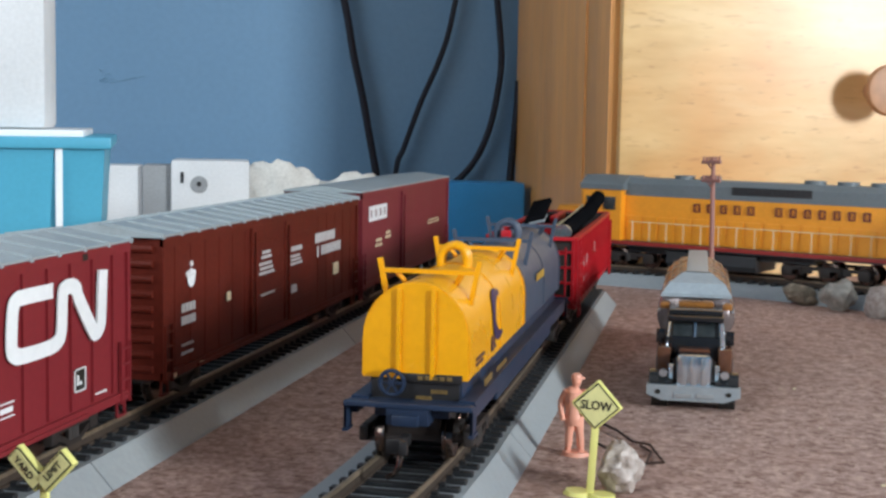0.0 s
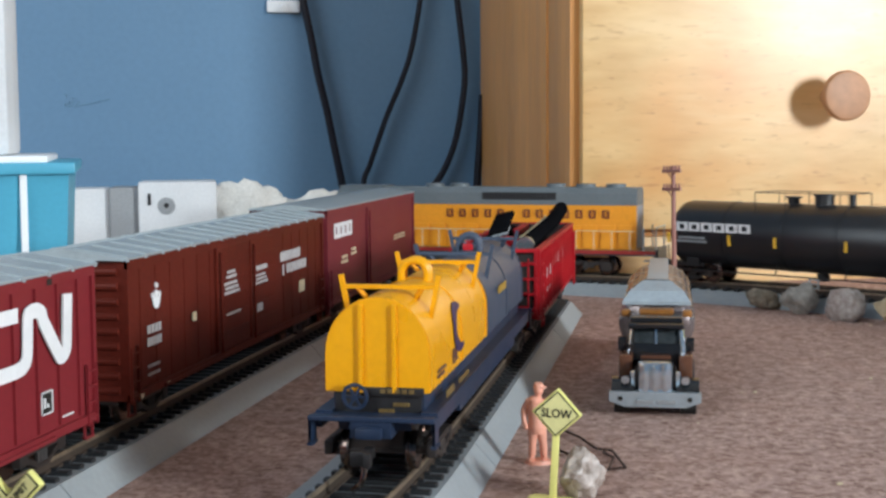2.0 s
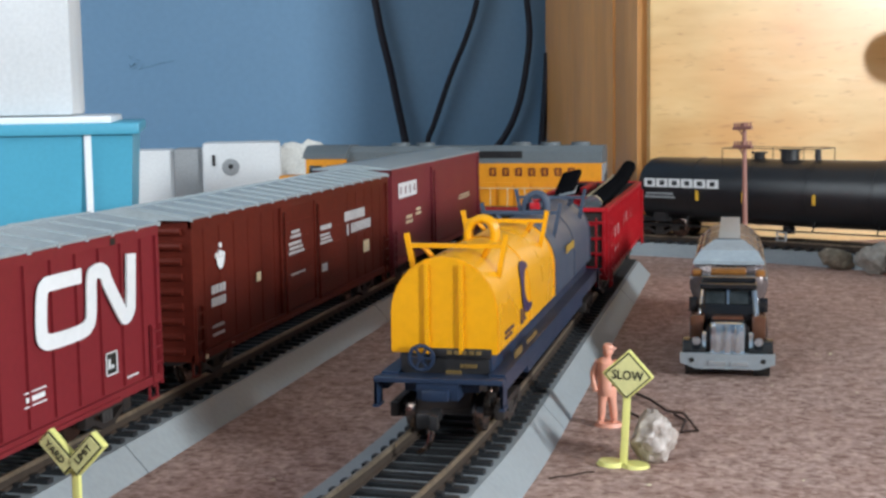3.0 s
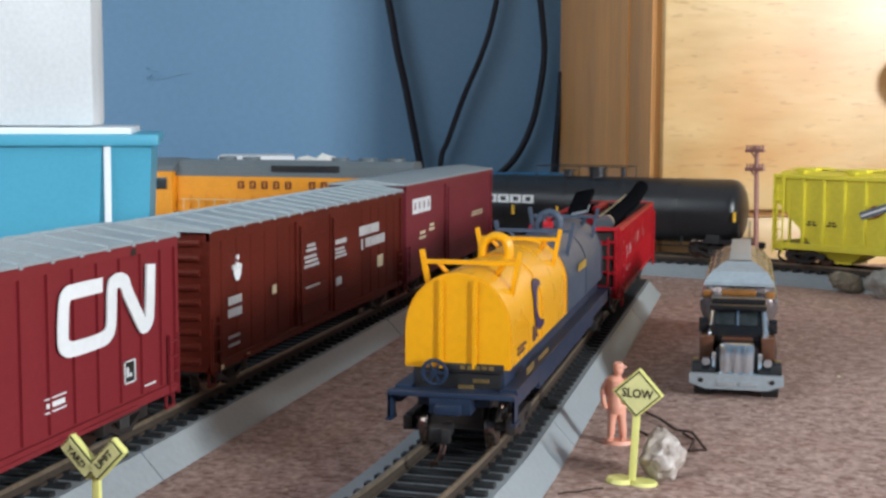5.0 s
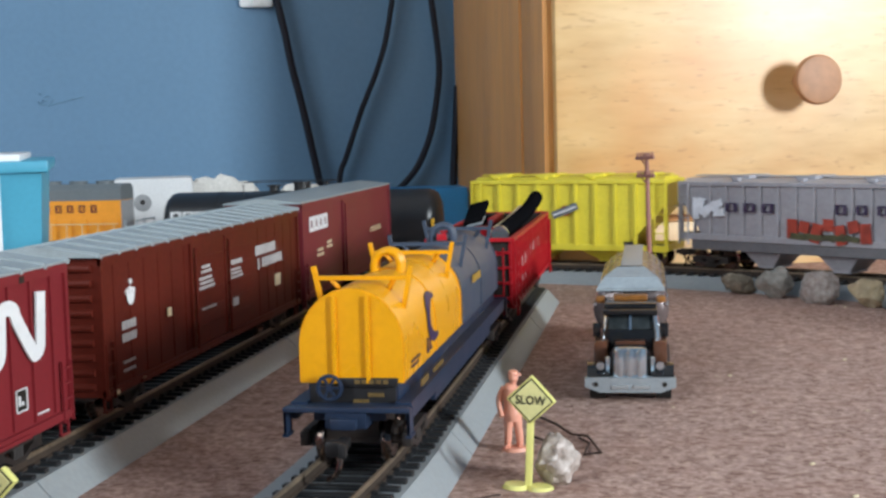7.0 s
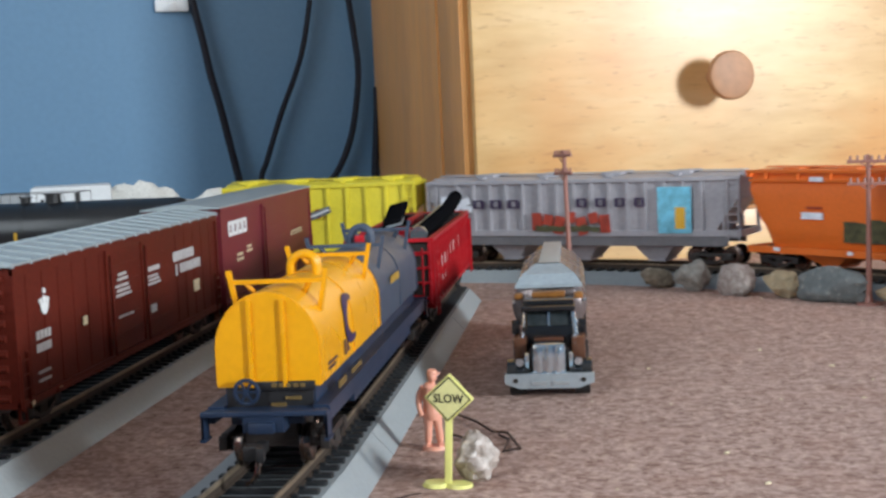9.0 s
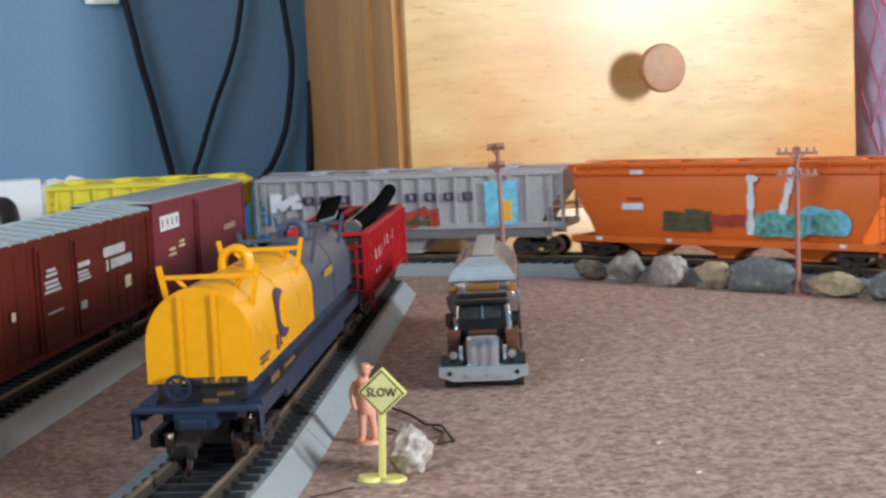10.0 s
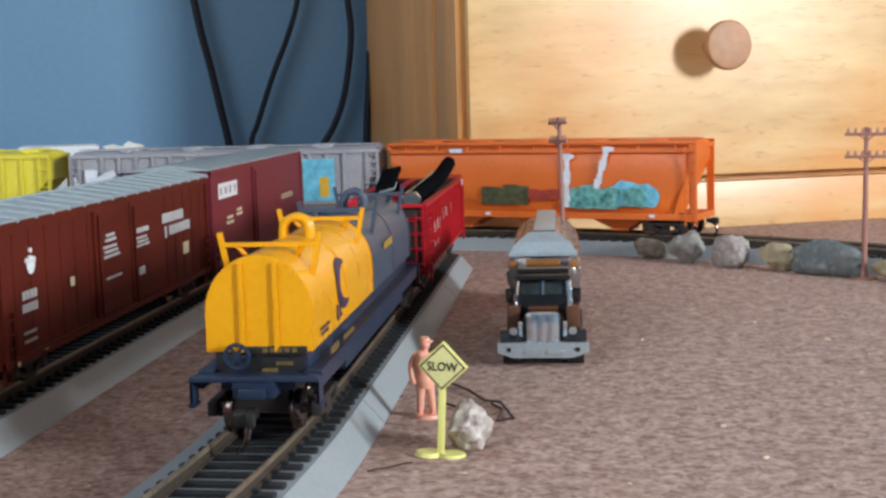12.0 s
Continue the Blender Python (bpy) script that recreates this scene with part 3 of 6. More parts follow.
def emblem():
    bm = B()
    pts = [(0.0908, 0.0407), (0.0779, 0.0408), (0.0747, 0.0405), (0.0729, 0.0385), (0.0721, 0.0307), (0.0736, 0.0287), (0.0775, 0.0280), (0.0891, 0.0280),
           (0.0932, 0.0290), (0.0946, 0.0314), (0.0953, 0.0392), (0.0965, 0.0405), (0.0993, 0.0408), (0.1021, 0.0395), (0.1030, 0.0375),
           (0.1100, 0.0291), (0.1120, 0.0279), (0.1143, 0.0293), (0.1148, 0.0317), (0.1158, 0.0429)]
    pts = [Vector((cnx(a), 0, b)) for a, b in pts]
    pts = [Vector(p) for p in curve_points(pts, 5)]
    left, right = [], []
    for i, p in enumerate(pts):
        d = (pts[min(i + 1, len(pts) - 1)] - pts[max(i - 1, 0)]).normalized()
        n = Vector((-d.z, 0, d.x)) * (0.00172 + 0.0006 * abs(d.z))
        up = FACE + 0.0002 - 0.000004 * i      # each stretch a hair above the one before it
        left.append((bm.verts.new(p + n + Vector((0, up, 0))), bm.verts.new(p + n + Vector((0, FACE + 0.0004, 0)))))
        right.append((bm.verts.new(p - n + Vector((0, up, 0))), bm.verts.new(p - n + Vector((0, FACE + 0.0004, 0)))))
    for i in range(len(pts) - 1):
        bm.faces.new((left[i][0], left[i + 1][0], right[i + 1][0], right[i][0]))
        bm.faces.new((left[i][0], left[i][1], left[i + 1][1], left[i + 1][0]))
        bm.faces.new((right[i][0], right[i + 1][0], right[i + 1][1], right[i][1]))
    return bm


part("emblem", emblem(), WHITE, top, "winding white painted emblem", smooth=0)
marks("panel_back", [(cnx(0.1014), 0.0151, cnx(0.1070), 0.0205)], INK, top, FACE + 0.0007, "small black panel")
marks("data_panel", [(cnx(0.1013), 0.0150, cnx(0.1071), 0.0153), (cnx(0.1013), 0.0203, cnx(0.1071), 0.0206), (cnx(0.1013), 0.0150, cnx(0.1016), 0.0206), (cnx(0.1068), 0.0150, cnx(0.1071), 0.0206),
                     (cnx(0.1026), 0.0166, cnx(0.1034), 0.0190), (cnx(0.1042), 0.0166, cnx(0.1050), 0.0174)], WHITE, top, FACE + 0.0004, "small white framed data panel")
marks("data_bar", [(cnx(0.0645), 0.0157, cnx(0.0735), 0.0160), (cnx(0.0645), 0.0187, cnx(0.0735), 0.0190), (cnx(0.0652), 0.0168, cnx(0.0728), 0.0179)], WHITE, top, FACE + 0.0006)
marks("white_stripe", [(cnx(0.1114), 0.0124, cnx(0.1186), 0.0128)], WHITE, top, FACE + 0.0006)
bm = B()
box(bm, cnx(0.1065), FACE + 0.0004, 0.0468, 0.0026, 0.0008, 0.0016)
part("route_board", bm, UNDER, top)

# second car: long brown boxcar with double doors
wm_len = 0.2052
wm_mid = 0.1500 + wm_len / 2


def wmx(y):
    return y - wm_mid


top, body = boxcar(at_siding(wm_mid), wm_len, "long brown boxcar with double doors and small white lettering", WM_BROWN,
                   roof_drop=0.0030, ribs=[], door=((wmx(0.2220), wmx(0.2555)), (wmx(0.2568), wmx(0.2870))), end_ribs=9)
bm = B()
box(bm, 0, -0.01655, 0.0275, 0.0003, 0.0002, 0.034)
pieces("panel_seam", bm, WM_BROWN, body, [(wmx(y), 0, 0) for y in list(np.arange(0.1600, 0.2190, 0.0115)) + list(np.arange(0.2990, 0.3520, 0.0115))])
SIDE = -0.0165 - 0.0003
bm = B()
verts = [bm.verts.new((wmx(0.1712) + 0.0030 * math.cos(a), SIDE - 0.0002, 0.0352 + 0.0034 * math.sin(a))) for a in (math.pi * (1 + k / 12) for k in range(13))]
bm.faces.new(verts)
for dx, dz, r in ((-0.0024, 0.0006, 0.0009), (0.0, 0.0010, 0.0011), (0.0024, 0.0006, 0.0009), (0.0004, 0.0034, 0.0008)):
    rod(bm, (wmx(0.1712) + dx, SIDE + 0.0002, 0.0352 + dz), (wmx(0.1712) + dx, SIDE - 0.0003, 0.0352 + dz), r, seg=10)
part("round_emblem", bm, WHITE, top, "small white round emblem")
marks("lettering", line_of_blocks(wmx(0.1645), wmx(0.1752), 0.0252, 0.0276, 4) + line_of_blocks(wmx(0.1643), wmx(0.1752), 0.0216, 0.0240, 5)
      + line_of_blocks(wmx(0.1645), wmx(0.1735), 0.0154, 0.0162, 7, 0.6) + line_of_blocks(wmx(0.1645), wmx(0.1735), 0.0130, 0.0138, 6, 0.6),
      SIDE_WHITE, top, SIDE, "small white painted lettering")
def small_rows(x0, x1, z0, z1, rows, n):
    h = (z1 - z0) / rows
    return [q for k in range(rows) for q in line_of_blocks(x0 + 0.001 * (k % 2), x1 - 0.0014 * ((k * 7) % 3), z0 + h * k, z0 + h * (k + 0.6), n, 0.68)]
marks("lettering", small_rows(wmx(0.2305), wmx(0.2410), 0.0342, 0.0374, 2, 6) + small_rows(wmx(0.2285), wmx(0.2440), 0.0289, 0.0336, 3, 9)
      + small_rows(wmx(0.2625), wmx(0.2755), 0.0338, 0.0366, 1, 7) + small_rows(wmx(0.2615), wmx(0.2758), 0.0289, 0.0330, 3, 8)
      + [(wmx(0.2630), 0.0190, wmx(0.2690), 0.0218)] + line_of_blocks(wmx(0.2300), wmx(0.2450), 0.0218, 0.0226, 7, 0.6), SIDE_WHITE, top, SIDE - 0.0009, "rows of tiny white lettering")
marks("road_name", line_of_blocks(wmx(0.2950), wmx(0.3222), 0.0340, 0.0376, 9, 0.66) + [(wmx(0.2975), 0.0285, wmx(0.2990), 0.0327)]
      + line_of_blocks(wmx(0.3030), wmx(0.3308), 0.0290, 0.0326, 8, 0.66), SIDE_WHITE, top, SIDE, "bold white painted road name")
marks("yellow_plate", [(wmx(0.3195), 0.0196, wmx(0.3270), 0.0242)], CREAM, top, SIDE)
marks("small_plate", [(wmx(0.1990), 0.0243, wmx(0.2022), 0.0270), (wmx(0.1565), 0.0080, wmx(0.1590), 0.0092), (wmx(0.1770), 0.0083, wmx(0.1790), 0.0093)], CREAM, top, SIDE - 0.0006)

# third car: faded red boxcar
far_len = 0.190
far_mid = 0.3620 + far_len / 2


def frx(y):
    return y - far_mid


top, body = boxcar(at_siding(far_mid), far_len, "faded red boxcar with a white painted block of letters", FAR_RED, eave=0.0498, seams=False,
                   door=((frx(0.437), frx(0.486)),), end_ribs=8)
hollow_blocks("letter_block", frx(0.3760), frx(0.4085), 0.0366, 0.0432, 4, WHITE, top, SIDE, "bold white letter block", 0.88, pen=0.24)
marks("lettering", small_rows(frx(0.3880), frx(0.4010), 0.0245, 0.0290, 2, 3) + small_rows(frx(0.4060), frx(0.4170), 0.0270, 0.0310, 2, 3), CREAM, top, SIDE)
marks("lettering", small_rows(frx(0.500), frx(0.530), 0.0270, 0.0300, 2, 5), CREAM, top, SIDE)


# ---- coil car on the middle track: yellow hood, slate blue hood ----
def hood_outline(z0, spring, apex, w, n=18):
    pts = [(-w, z0), (w, z0), (w, spring)]
    for k in range(1, n):
        a = math.pi * k / n
        pts.append((w * math.cos(a), spring + (apex - spring) * math.sin(a)))
    return pts + [(-w, spring)]


def lifting_ring(parent, mat, x, z):
    bm = B()
    for dx in (-0.0016, 0.0016):
        pts = [Vector((x + dx, 0.0036 * math.cos(a), z + 0.0035 + 0.0036 * math.sin(a))) for a in (math.pi * k / 12 for k in range(13))]
        tube(bm, [Vector((x + dx, 0.0036, z - 0.002))] + pts + [Vector((x + dx, -0.0036, z - 0.002))], 0.0011, 8)
    box(bm, x, 0, z + 0.0071, 0.0044, 0.0034, 0.0012, bevel=0.0004)
    part("lifting_ring", bm, mat, parent, "lifting ring on top of the hood")


def stacking_frame(parent, mat, x, w, z):
    """A raised cross bar on four slanting legs over the hood."""
    bm = B()
    bar(bm, (x, -w, z + 0.0075), (x, w, z + 0.0075), 0.0012, 0.0011)
    for s in (-1, 1):
        bar(bm, (x, s * w * 0.86, z - 0.0020), (x, s * (w + 0.0008), z + 0.0105), 0.0014, 0.0012)
        bar(bm, (x, s * w * 0.70, z + 0.0072), (x + 0.003, s * w * 0.45, z + 0.0028), 0.0010, 0.0010)
    part("stacking_frame", bm, mat, parent)


def coil_car():
    y0, y1 = 0.1092, 0.3165
    mid, l = (y0 + y1) / 2, (y1 - y0) / 2
    top = thing("coil_car", pose(0, mid, RAIL_TOP, 0, 0, 90), "steel coil car with a yellow and a slate blue hood", "coil car")
    z0 = 0.0194
    for name, a, b, mat, label in (("hood", 0.1170, 0.2130, YELLOW, "bright yellow arched hood"), ("hood", 0.2140, 0.3070, NAVY_HOOD, "slate blue arched hood")):
        a, b = a - mid, b - mid
        bm = B()
        sweep(bm, hood_outline(z0, 0.0285, 0.0423, 0.0128), a, b)
        hood = part(name, bm, mat, top, label, smooth=40)
        for x in (a + 0.0010, b - 0.0010, (a + b) / 2):
            bm = B()
            sweep(bm, hood_outline(z0 + 0.0003, 0.0286, 0.0426, 0.0131), x - 0.0006, x + 0.0006)
            part("hood_band", bm, mat, hood, smooth=40)
        bm = B()
        bar(bm, (0, 0, z0), (0, 0, 0.0407), 0.0007, 0.0010)
        pieces("end_rib", bm, mat, hood, [(x, y, 0) for y in (-0.0043, 0.0040) for x in (a - 0.0004, b + 0.0004)])
        for x in (a + 0.015, b - 0.013):
            stacking_frame(hood, mat, x, 0.0118, 0.0360)
        lifting_ring(hood, mat, (a + b) / 2, 0.0402)
        if mat is NAVY_HOOD:
            bm = B()
            box(bm, (a + b) / 2 - 0.0030, 0, 0.0432, 0.0014, 0.0034, 0.0026, bevel=0.0005)
            part("red_cap", bm, RED, hood, "small red plastic cap")
    # writing on the yellow hood: a bold dark crescent, small bars
    bm = B()
    pts = []
    for k in range(17):
        a = radians(70 + 220 * k / 16)
        pts.append(Vector((0.1640 - mid + 0.0105 * math.cos(a), 0, 0.0295 + 0.0056 * math.sin(a))))
    lo, hi = [], []
    for k, p in enumerate(pts):
        d = (pts[min(k + 1, 16)] - pts[max(k - 1, 0)]).normalized()
        n = Vector((-d.z, 0, d.x)) * (0.0006 + 0.0015 * math.sin(math.pi * k / 16))
        lo.append(p - n)
        hi.append(p + n)

    def on_hood(p):
        z = p.z
        y = 0.01285 if z < 0.0285 else 0.01285 * math.sqrt(max(0.0, 1 - ((z - 0.0285) / 0.0139) ** 2))
        return Vector((p.x, -y - 0.0003, z))
    rows = [(bm.verts.new(on_hood(a)), bm.verts.new(on_hood((a + b) / 2)), bm.verts.new(on_hood(b))) for a, b in zip(lo, hi)]
    for r, q in zip(rows, rows[1:]):
        bm.faces.new((r[0], r[1], q[1], q[0]))
        bm.faces.new((r[1], r[2], q[2], q[1]))
    part("crescent_emblem", bm, NAVY_INK, top, "dark blue crescent emblem")
    marks("lettering", [(0.1500 - mid, 0.0212, 0.1508 - mid, 0.0252), (0.1508 - mid, 0.0212, 0.1526 - mid, 0.0218), (0.1540 - mid, 0.0216, 0.1566 - mid, 0.0222), (0.1540 - mid, 0.0250, 0.1566 - mid, 0.0256), (0.1540 - mid, 0.0222, 0.1547 - mid, 0.0250)]
          + line_of_blocks(0.1270 - mid, 0.1390 - mid, 0.0226, 0.0232, 8, 0.6) + line_of_blocks(0.1270 - mid, 0.1370 - mid, 0.0213, 0.0219, 6, 0.6), NAVY_INK, top, -0.0131)
    marks("gold_lettering", line_of_blocks(0.2370 - mid, 0.2560 - mid, 0.0298, 0.0322, 6, 0.62), OLD_GOLD, top, -0.0134, "gold block lettering")
    # trough and frame
    bm = B()
    box(bm, 0, 0, 0.0164, 2 * l - 0.0185, 0.0226, 0.0064, bevel=0.0005)
    box(bm, 0, 0, 0.0118, 2 * l, 0.0100, 0.0040)
    body = part("trough", bm, NAVY, top, "dark blue trough under the hoods")
    for s in (-1, 1):
        bm = B()
        box(bm, 0, s * 0.0142, 0.0126, 2 * l - 0.012, 0.0016, 0.0036, bevel=0.0003)
        box(bm, 0, s * 0.0134, 0.0100, 2 * l - 0.09, 0.0016, 0.0046, bevel=0.0003)
        box(bm, 0, s * 0.0130, 0.0146, 2 * l - 0.012, 0.0040, 0.0008)
        part("side_sill", bm, NAVY, body, smooth=0)
    marks("gold_data", line_of_blocks(0.131 - mid, 0.142 - mid, 0.0158, 0.0176, 3, 0.8) + line_of_blocks(0.150 - mid, 0.166 - mid, 0.0160, 0.0172, 5, 0.7), DULL_GOLD, top, -0.0146)
    for e in (-1, 1):
        bm = B()
        box(bm, e * (l - 0.0010), 0, 0.0143, 0.0026, 0.0308, 0.0013, bevel=0.0003)
        box(bm, e * (l - 0.0050), 0, 0.0140, 0.0100, 0.0290, 0.0007)
        box(bm, e * (l - 0.0068), 0, 0.0126, 0.0040, 0.0180, 0.0036)
        part("end_platform", bm, NAVY, body, "dark blue end platform")
        for s in (-1, 1):
            bm = B()
            for a in (0.0, 0.0042):
                box(bm, e * (l - 0.0010 - a), s * 0.0151, 0.0110, 0.0008, 0.0007, 0.0070)
            box(bm, e * (l - 0.0031), s * 0.0151, 0.0078, 0.0052, 0.0014, 0.0007)
            box(bm, e * (l - 0.0031), s * 0.0151, 0.0112, 0.0050, 0.0006, 0.0060)
            part("step", bm, NAVY, top)
        bm = B()
        box(bm, e * (l - 0.0012), 0.0003, 0.0111, 0.0060, 0.0064, 0.0028, bevel=0.0007)
        part("draft_gear_box", bm, NAVY, top)
        truck(top, e * (l - 0.0215))
        bm = B()
        box(bm, e * (l - 0.022), 0, 0.0085, 0.030, 0.0130, 0.0050, bevel=0.0006)
        box(bm, e * (l - 0.0085), 0, 0.0062, 0.0016, 0.0150, 0.0030)
        part("brake_rigging", bm, UNDER, top, "grimy dark brake rigging")
        coupler(top, e * l, e, z=0.0068, long=0.0060, mat=DARK)
    # brake wheel on the near end
    bm = B()
    x, y, z, r = -l + 0.0056, 0.0051, 0.0186, 0.0029
    pts = [Vector((x, y + r * math.cos(a), z + r * math.sin(a))) for a in (2 * math.pi * k / 24 for k in range(25))]
    tube(bm, pts, 0.0005, 6)
    brake = part("brake_wheel", bm, NAVY, top, "round brake wheel")
    for k in range(6):
        a = math.pi * k / 3
        bm = B()
        bar(bm, (x, y, z), (x, y + r * math.cos(a), z + r * math.sin(a)), 0.0006, 0.0006)
        part("spoke", bm, NAVY, brake)
    bm = B()
    rod(bm, (x - 0.0008, y, z), (x + 0.0040, y, z), 0.0008, seg=10)
    part("hub", bm, NAVY, brake)
    bm = B()
    box(bm, -l + 0.0078, -0.0040, 0.0196, 0.0008, 0.0150, 0.0022, bevel=0.0003)
    part("end_plate", bm, DARK, top, "black end plate under the hood")
    # the hood's shade on the navy trough end, laid on as black
    bm = B()
    box(bm, -l + 0.0090, 0.0000, 0.0164, 0.0008, 0.0215, 0.0056, bevel=0.0003)
    part("end_shade", bm, DARK, top, "black sheet for the shade on the trough's end")
    bm = B()
    for k, (a, b, z) in enumerate(((-0.0092, -0.0004, 0.0198), (-0.0078, -0.0036, 0.0164), (-0.0040, 0.0000, 0.0148))):
        for q in range(5):
            box(bm, -l + (0.0072 if k == 0 else 0.0084), a + (b - a) * (q + 0.4) / 5, z, 0.0003, (b - a) / 7, 0.0009)
    part("gold_lettering", bm, DULL_GOLD, top, smooth=0)


coil_car()


# ---- red gondola with a load of black pipes ----
def gondola():
    y0, y1 = 0.3240, 0.4860
    mid, l = (y0 + y1) / 2, (y1 - y0) / 2
    w, sill, rim = 0.0165, 0.0095, 0.0372
    top = thing("gondola", pose(0, mid, RAIL_TOP, 0, 0, 90), "red gondola car with ribbed sides and white lettering", "gondola")
    bm = B()
    for s in (-1, 1):
        box(bm, 0, s * (w - 0.0005), (sill + rim) / 2, 2 * l, 0.0010, rim - sill)
    box(bm, 0, 0, sill + 0.0010, 2 * l, 2 * w - 0.001, 0.0014)
    body = part("body", bm, RED, top)
    for s in (-1, 1):
        bm = B()
        # dark sheet painting the shade seen between the end's red bars
        box(bm, s * (l - 0.0012), 0, (sill + rim) / 2 + 0.001, 0.0010, 2 * w - 0.0024, rim - sill - 0.003)
        part("interior_shade", bm, UNDER, body, "dark sheet for the shaded interior behind red bars", smooth=0)
    bm = B()
    for s in (-1, 1):
        box(bm, 0, s * (w + 0.0004), rim - 0.0006, 2 * l + 0.001, 0.0020, 0.0014)
        box(bm, 0, s * (w + 0.0004), sill + 0.0006, 2 * l, 0.0014, 0.0014)
        box(bm, s * (l + 0.0004), 0, rim - 0.0006, 0.0018, 2 * w, 0.0014)
        for z in (0.0135, 0.0195, 0.0255, 0.0315):
            box(bm, s * (l + 0.0004), 0, z, 0.0014, 2 * w, 0.0010)
    part("rim", bm, RED, body, smooth=0)
    bm = B()
    box(bm, 0, 0, 0, 0.0014, 0.0014, rim - sill)
    pieces("post", bm, RED, body, [(-l + 0.002 + (2 * l - 0.004) * k / 13, s * (w + 0.0007), (sill + rim) / 2) for k in range(14) for s in (-1, 1)])
    for x in (-l + 0.004, l - 0.004):
        part("ladder", ladder_mesh(0.027, 0.0052, 6), RED, top).matrix_basis = Matrix.Translation((x, -w - 0.0012, sill - 0.003))
    for e in (-1, 1):
        lad = part("end_ladder", ladder_mesh(0.027, 0.0060, 5), RED, top)
        lad.matrix_basis = pose(e * (l + 0.0010), -0.0105, sill - 0.003, 0, 0, 90 * e)
        truck(top, e * (l - 0.022))
        coupler(top, e * l, e)
    bm = B()
    box(bm, 0, 0, sill - 0.001, 2 * l - 0.002, 0.006, 0.005)
    part("underframe", bm, UNDER, top)
    marks("lettering", line_of_blocks(-0.048, -0.018, 0.0225, 0.0268, 4, 0.5) + line_of_blocks(-0.012, 0.040, 0.0245, 0.0290, 7, 0.45) + line_of_blocks(-0.045, -0.02, 0.0165, 0.0185, 5, 0.5), SIDE_WHITE, top, -w - 0.0005, "white painted lettering")
    return mid


gond_mid = gondola()


def pipes():
    """The load: a curved black boom and pipes leaning over the gondola's far rim."""
    base = pose(0, gond_mid, RAIL_TOP, 0, 0, 90)
    load = thing("pipe_load", base, "black plastic crane boom and pipes lying in the red gondola", "load")
    bm = B()
    tube(bm, curve_points([(-0.062, -0.0100, 0.0372), (-0.020, -0.0112, 0.0392), (0.025, -0.0124, 0.0412), (0.066, -0.0130, 0.0452)], 8), 0.0034, 10)
    part("boom", bm, BOOM, load, "black plastic boom")
    bm = B()
    tube(bm, curve_points([(-0.046, -0.0040, 0.0374), (0.000, -0.0060, 0.0394), (0.040, -0.0080, 0.0424)], 6), 0.0008, 8)
    part("brass_rod", bm, CREAM, load, "brass coloured rod")
    bm = B()
    rod(bm, (-0.0640, -0.0100, 0.0371), (-0.0615, -0.0100, 0.0372), 0.0036, seg=14)
    part("end_cap", bm, CHROME, load, "bright silver cap")
    bm = B()
    rod(bm, (0.0655, -0.0130, 0.0452), (0.0672, -0.0131, 0.0455), 0.0020, seg=12)
    part("end_cap", bm, CHROME, load, "bright silver cap")
    bm = B()
    box(bm, 0.000, 0.0020, 0.0330, 0.090, 0.0200, 0.0100, bevel=0.001)
    part("crane_base", bm, BOOM, load)
    bm = B()
    box(bm, -0.022, 0.0050, 0.0436, 0.026, 0.0085, 0.0022, Matrix.Rotation(radians(-14), 4, "Y") @ Matrix.Rotation(radians(-14), 4, "X"), bevel=0.0008)
    box(bm, -0.022, 0.0046, 0.0404, 0.012, 0.0050, 0.0040, Matrix.Rotation(radians(-14), 4, "Y"), bevel=0.0008)
    part("crane_cab", bm, BOOM, load)
    bm = B()
    box(bm, -0.0300, 0.0042, 0.0404, 0.010, 0.0070, 0.0010, Matrix.Rotation(radians(-14), 4, "Y") @ Matrix.Rotation(radians(-14), 4, "X"), bevel=0.0003)
    part("cab_trim", bm, SILVER, load, "pale grey trim")
    bm = B()
    box(bm, -0.042, -0.001, 0.0370, 0.010, 0.006, 0.004, Matrix.Rotation(radians(25), 4, "Z"), bevel=0.0006)
    box(bm, 0.000, -0.001, 0.0395, 0.040, 0.003, 0.003, bevel=0.0006)
    part("red_bracket", bm, RED, load)


pipes()


# ---- the moving train; origins at the middle of each car, on the rails ----
# offsets along the train from the locomotive's rear hood end
OFFSETS = {"loco": -0.1012, "tank": 0.1150, "yellow": 0.2900, "grey": 0.4586, "orange": 0.6597}


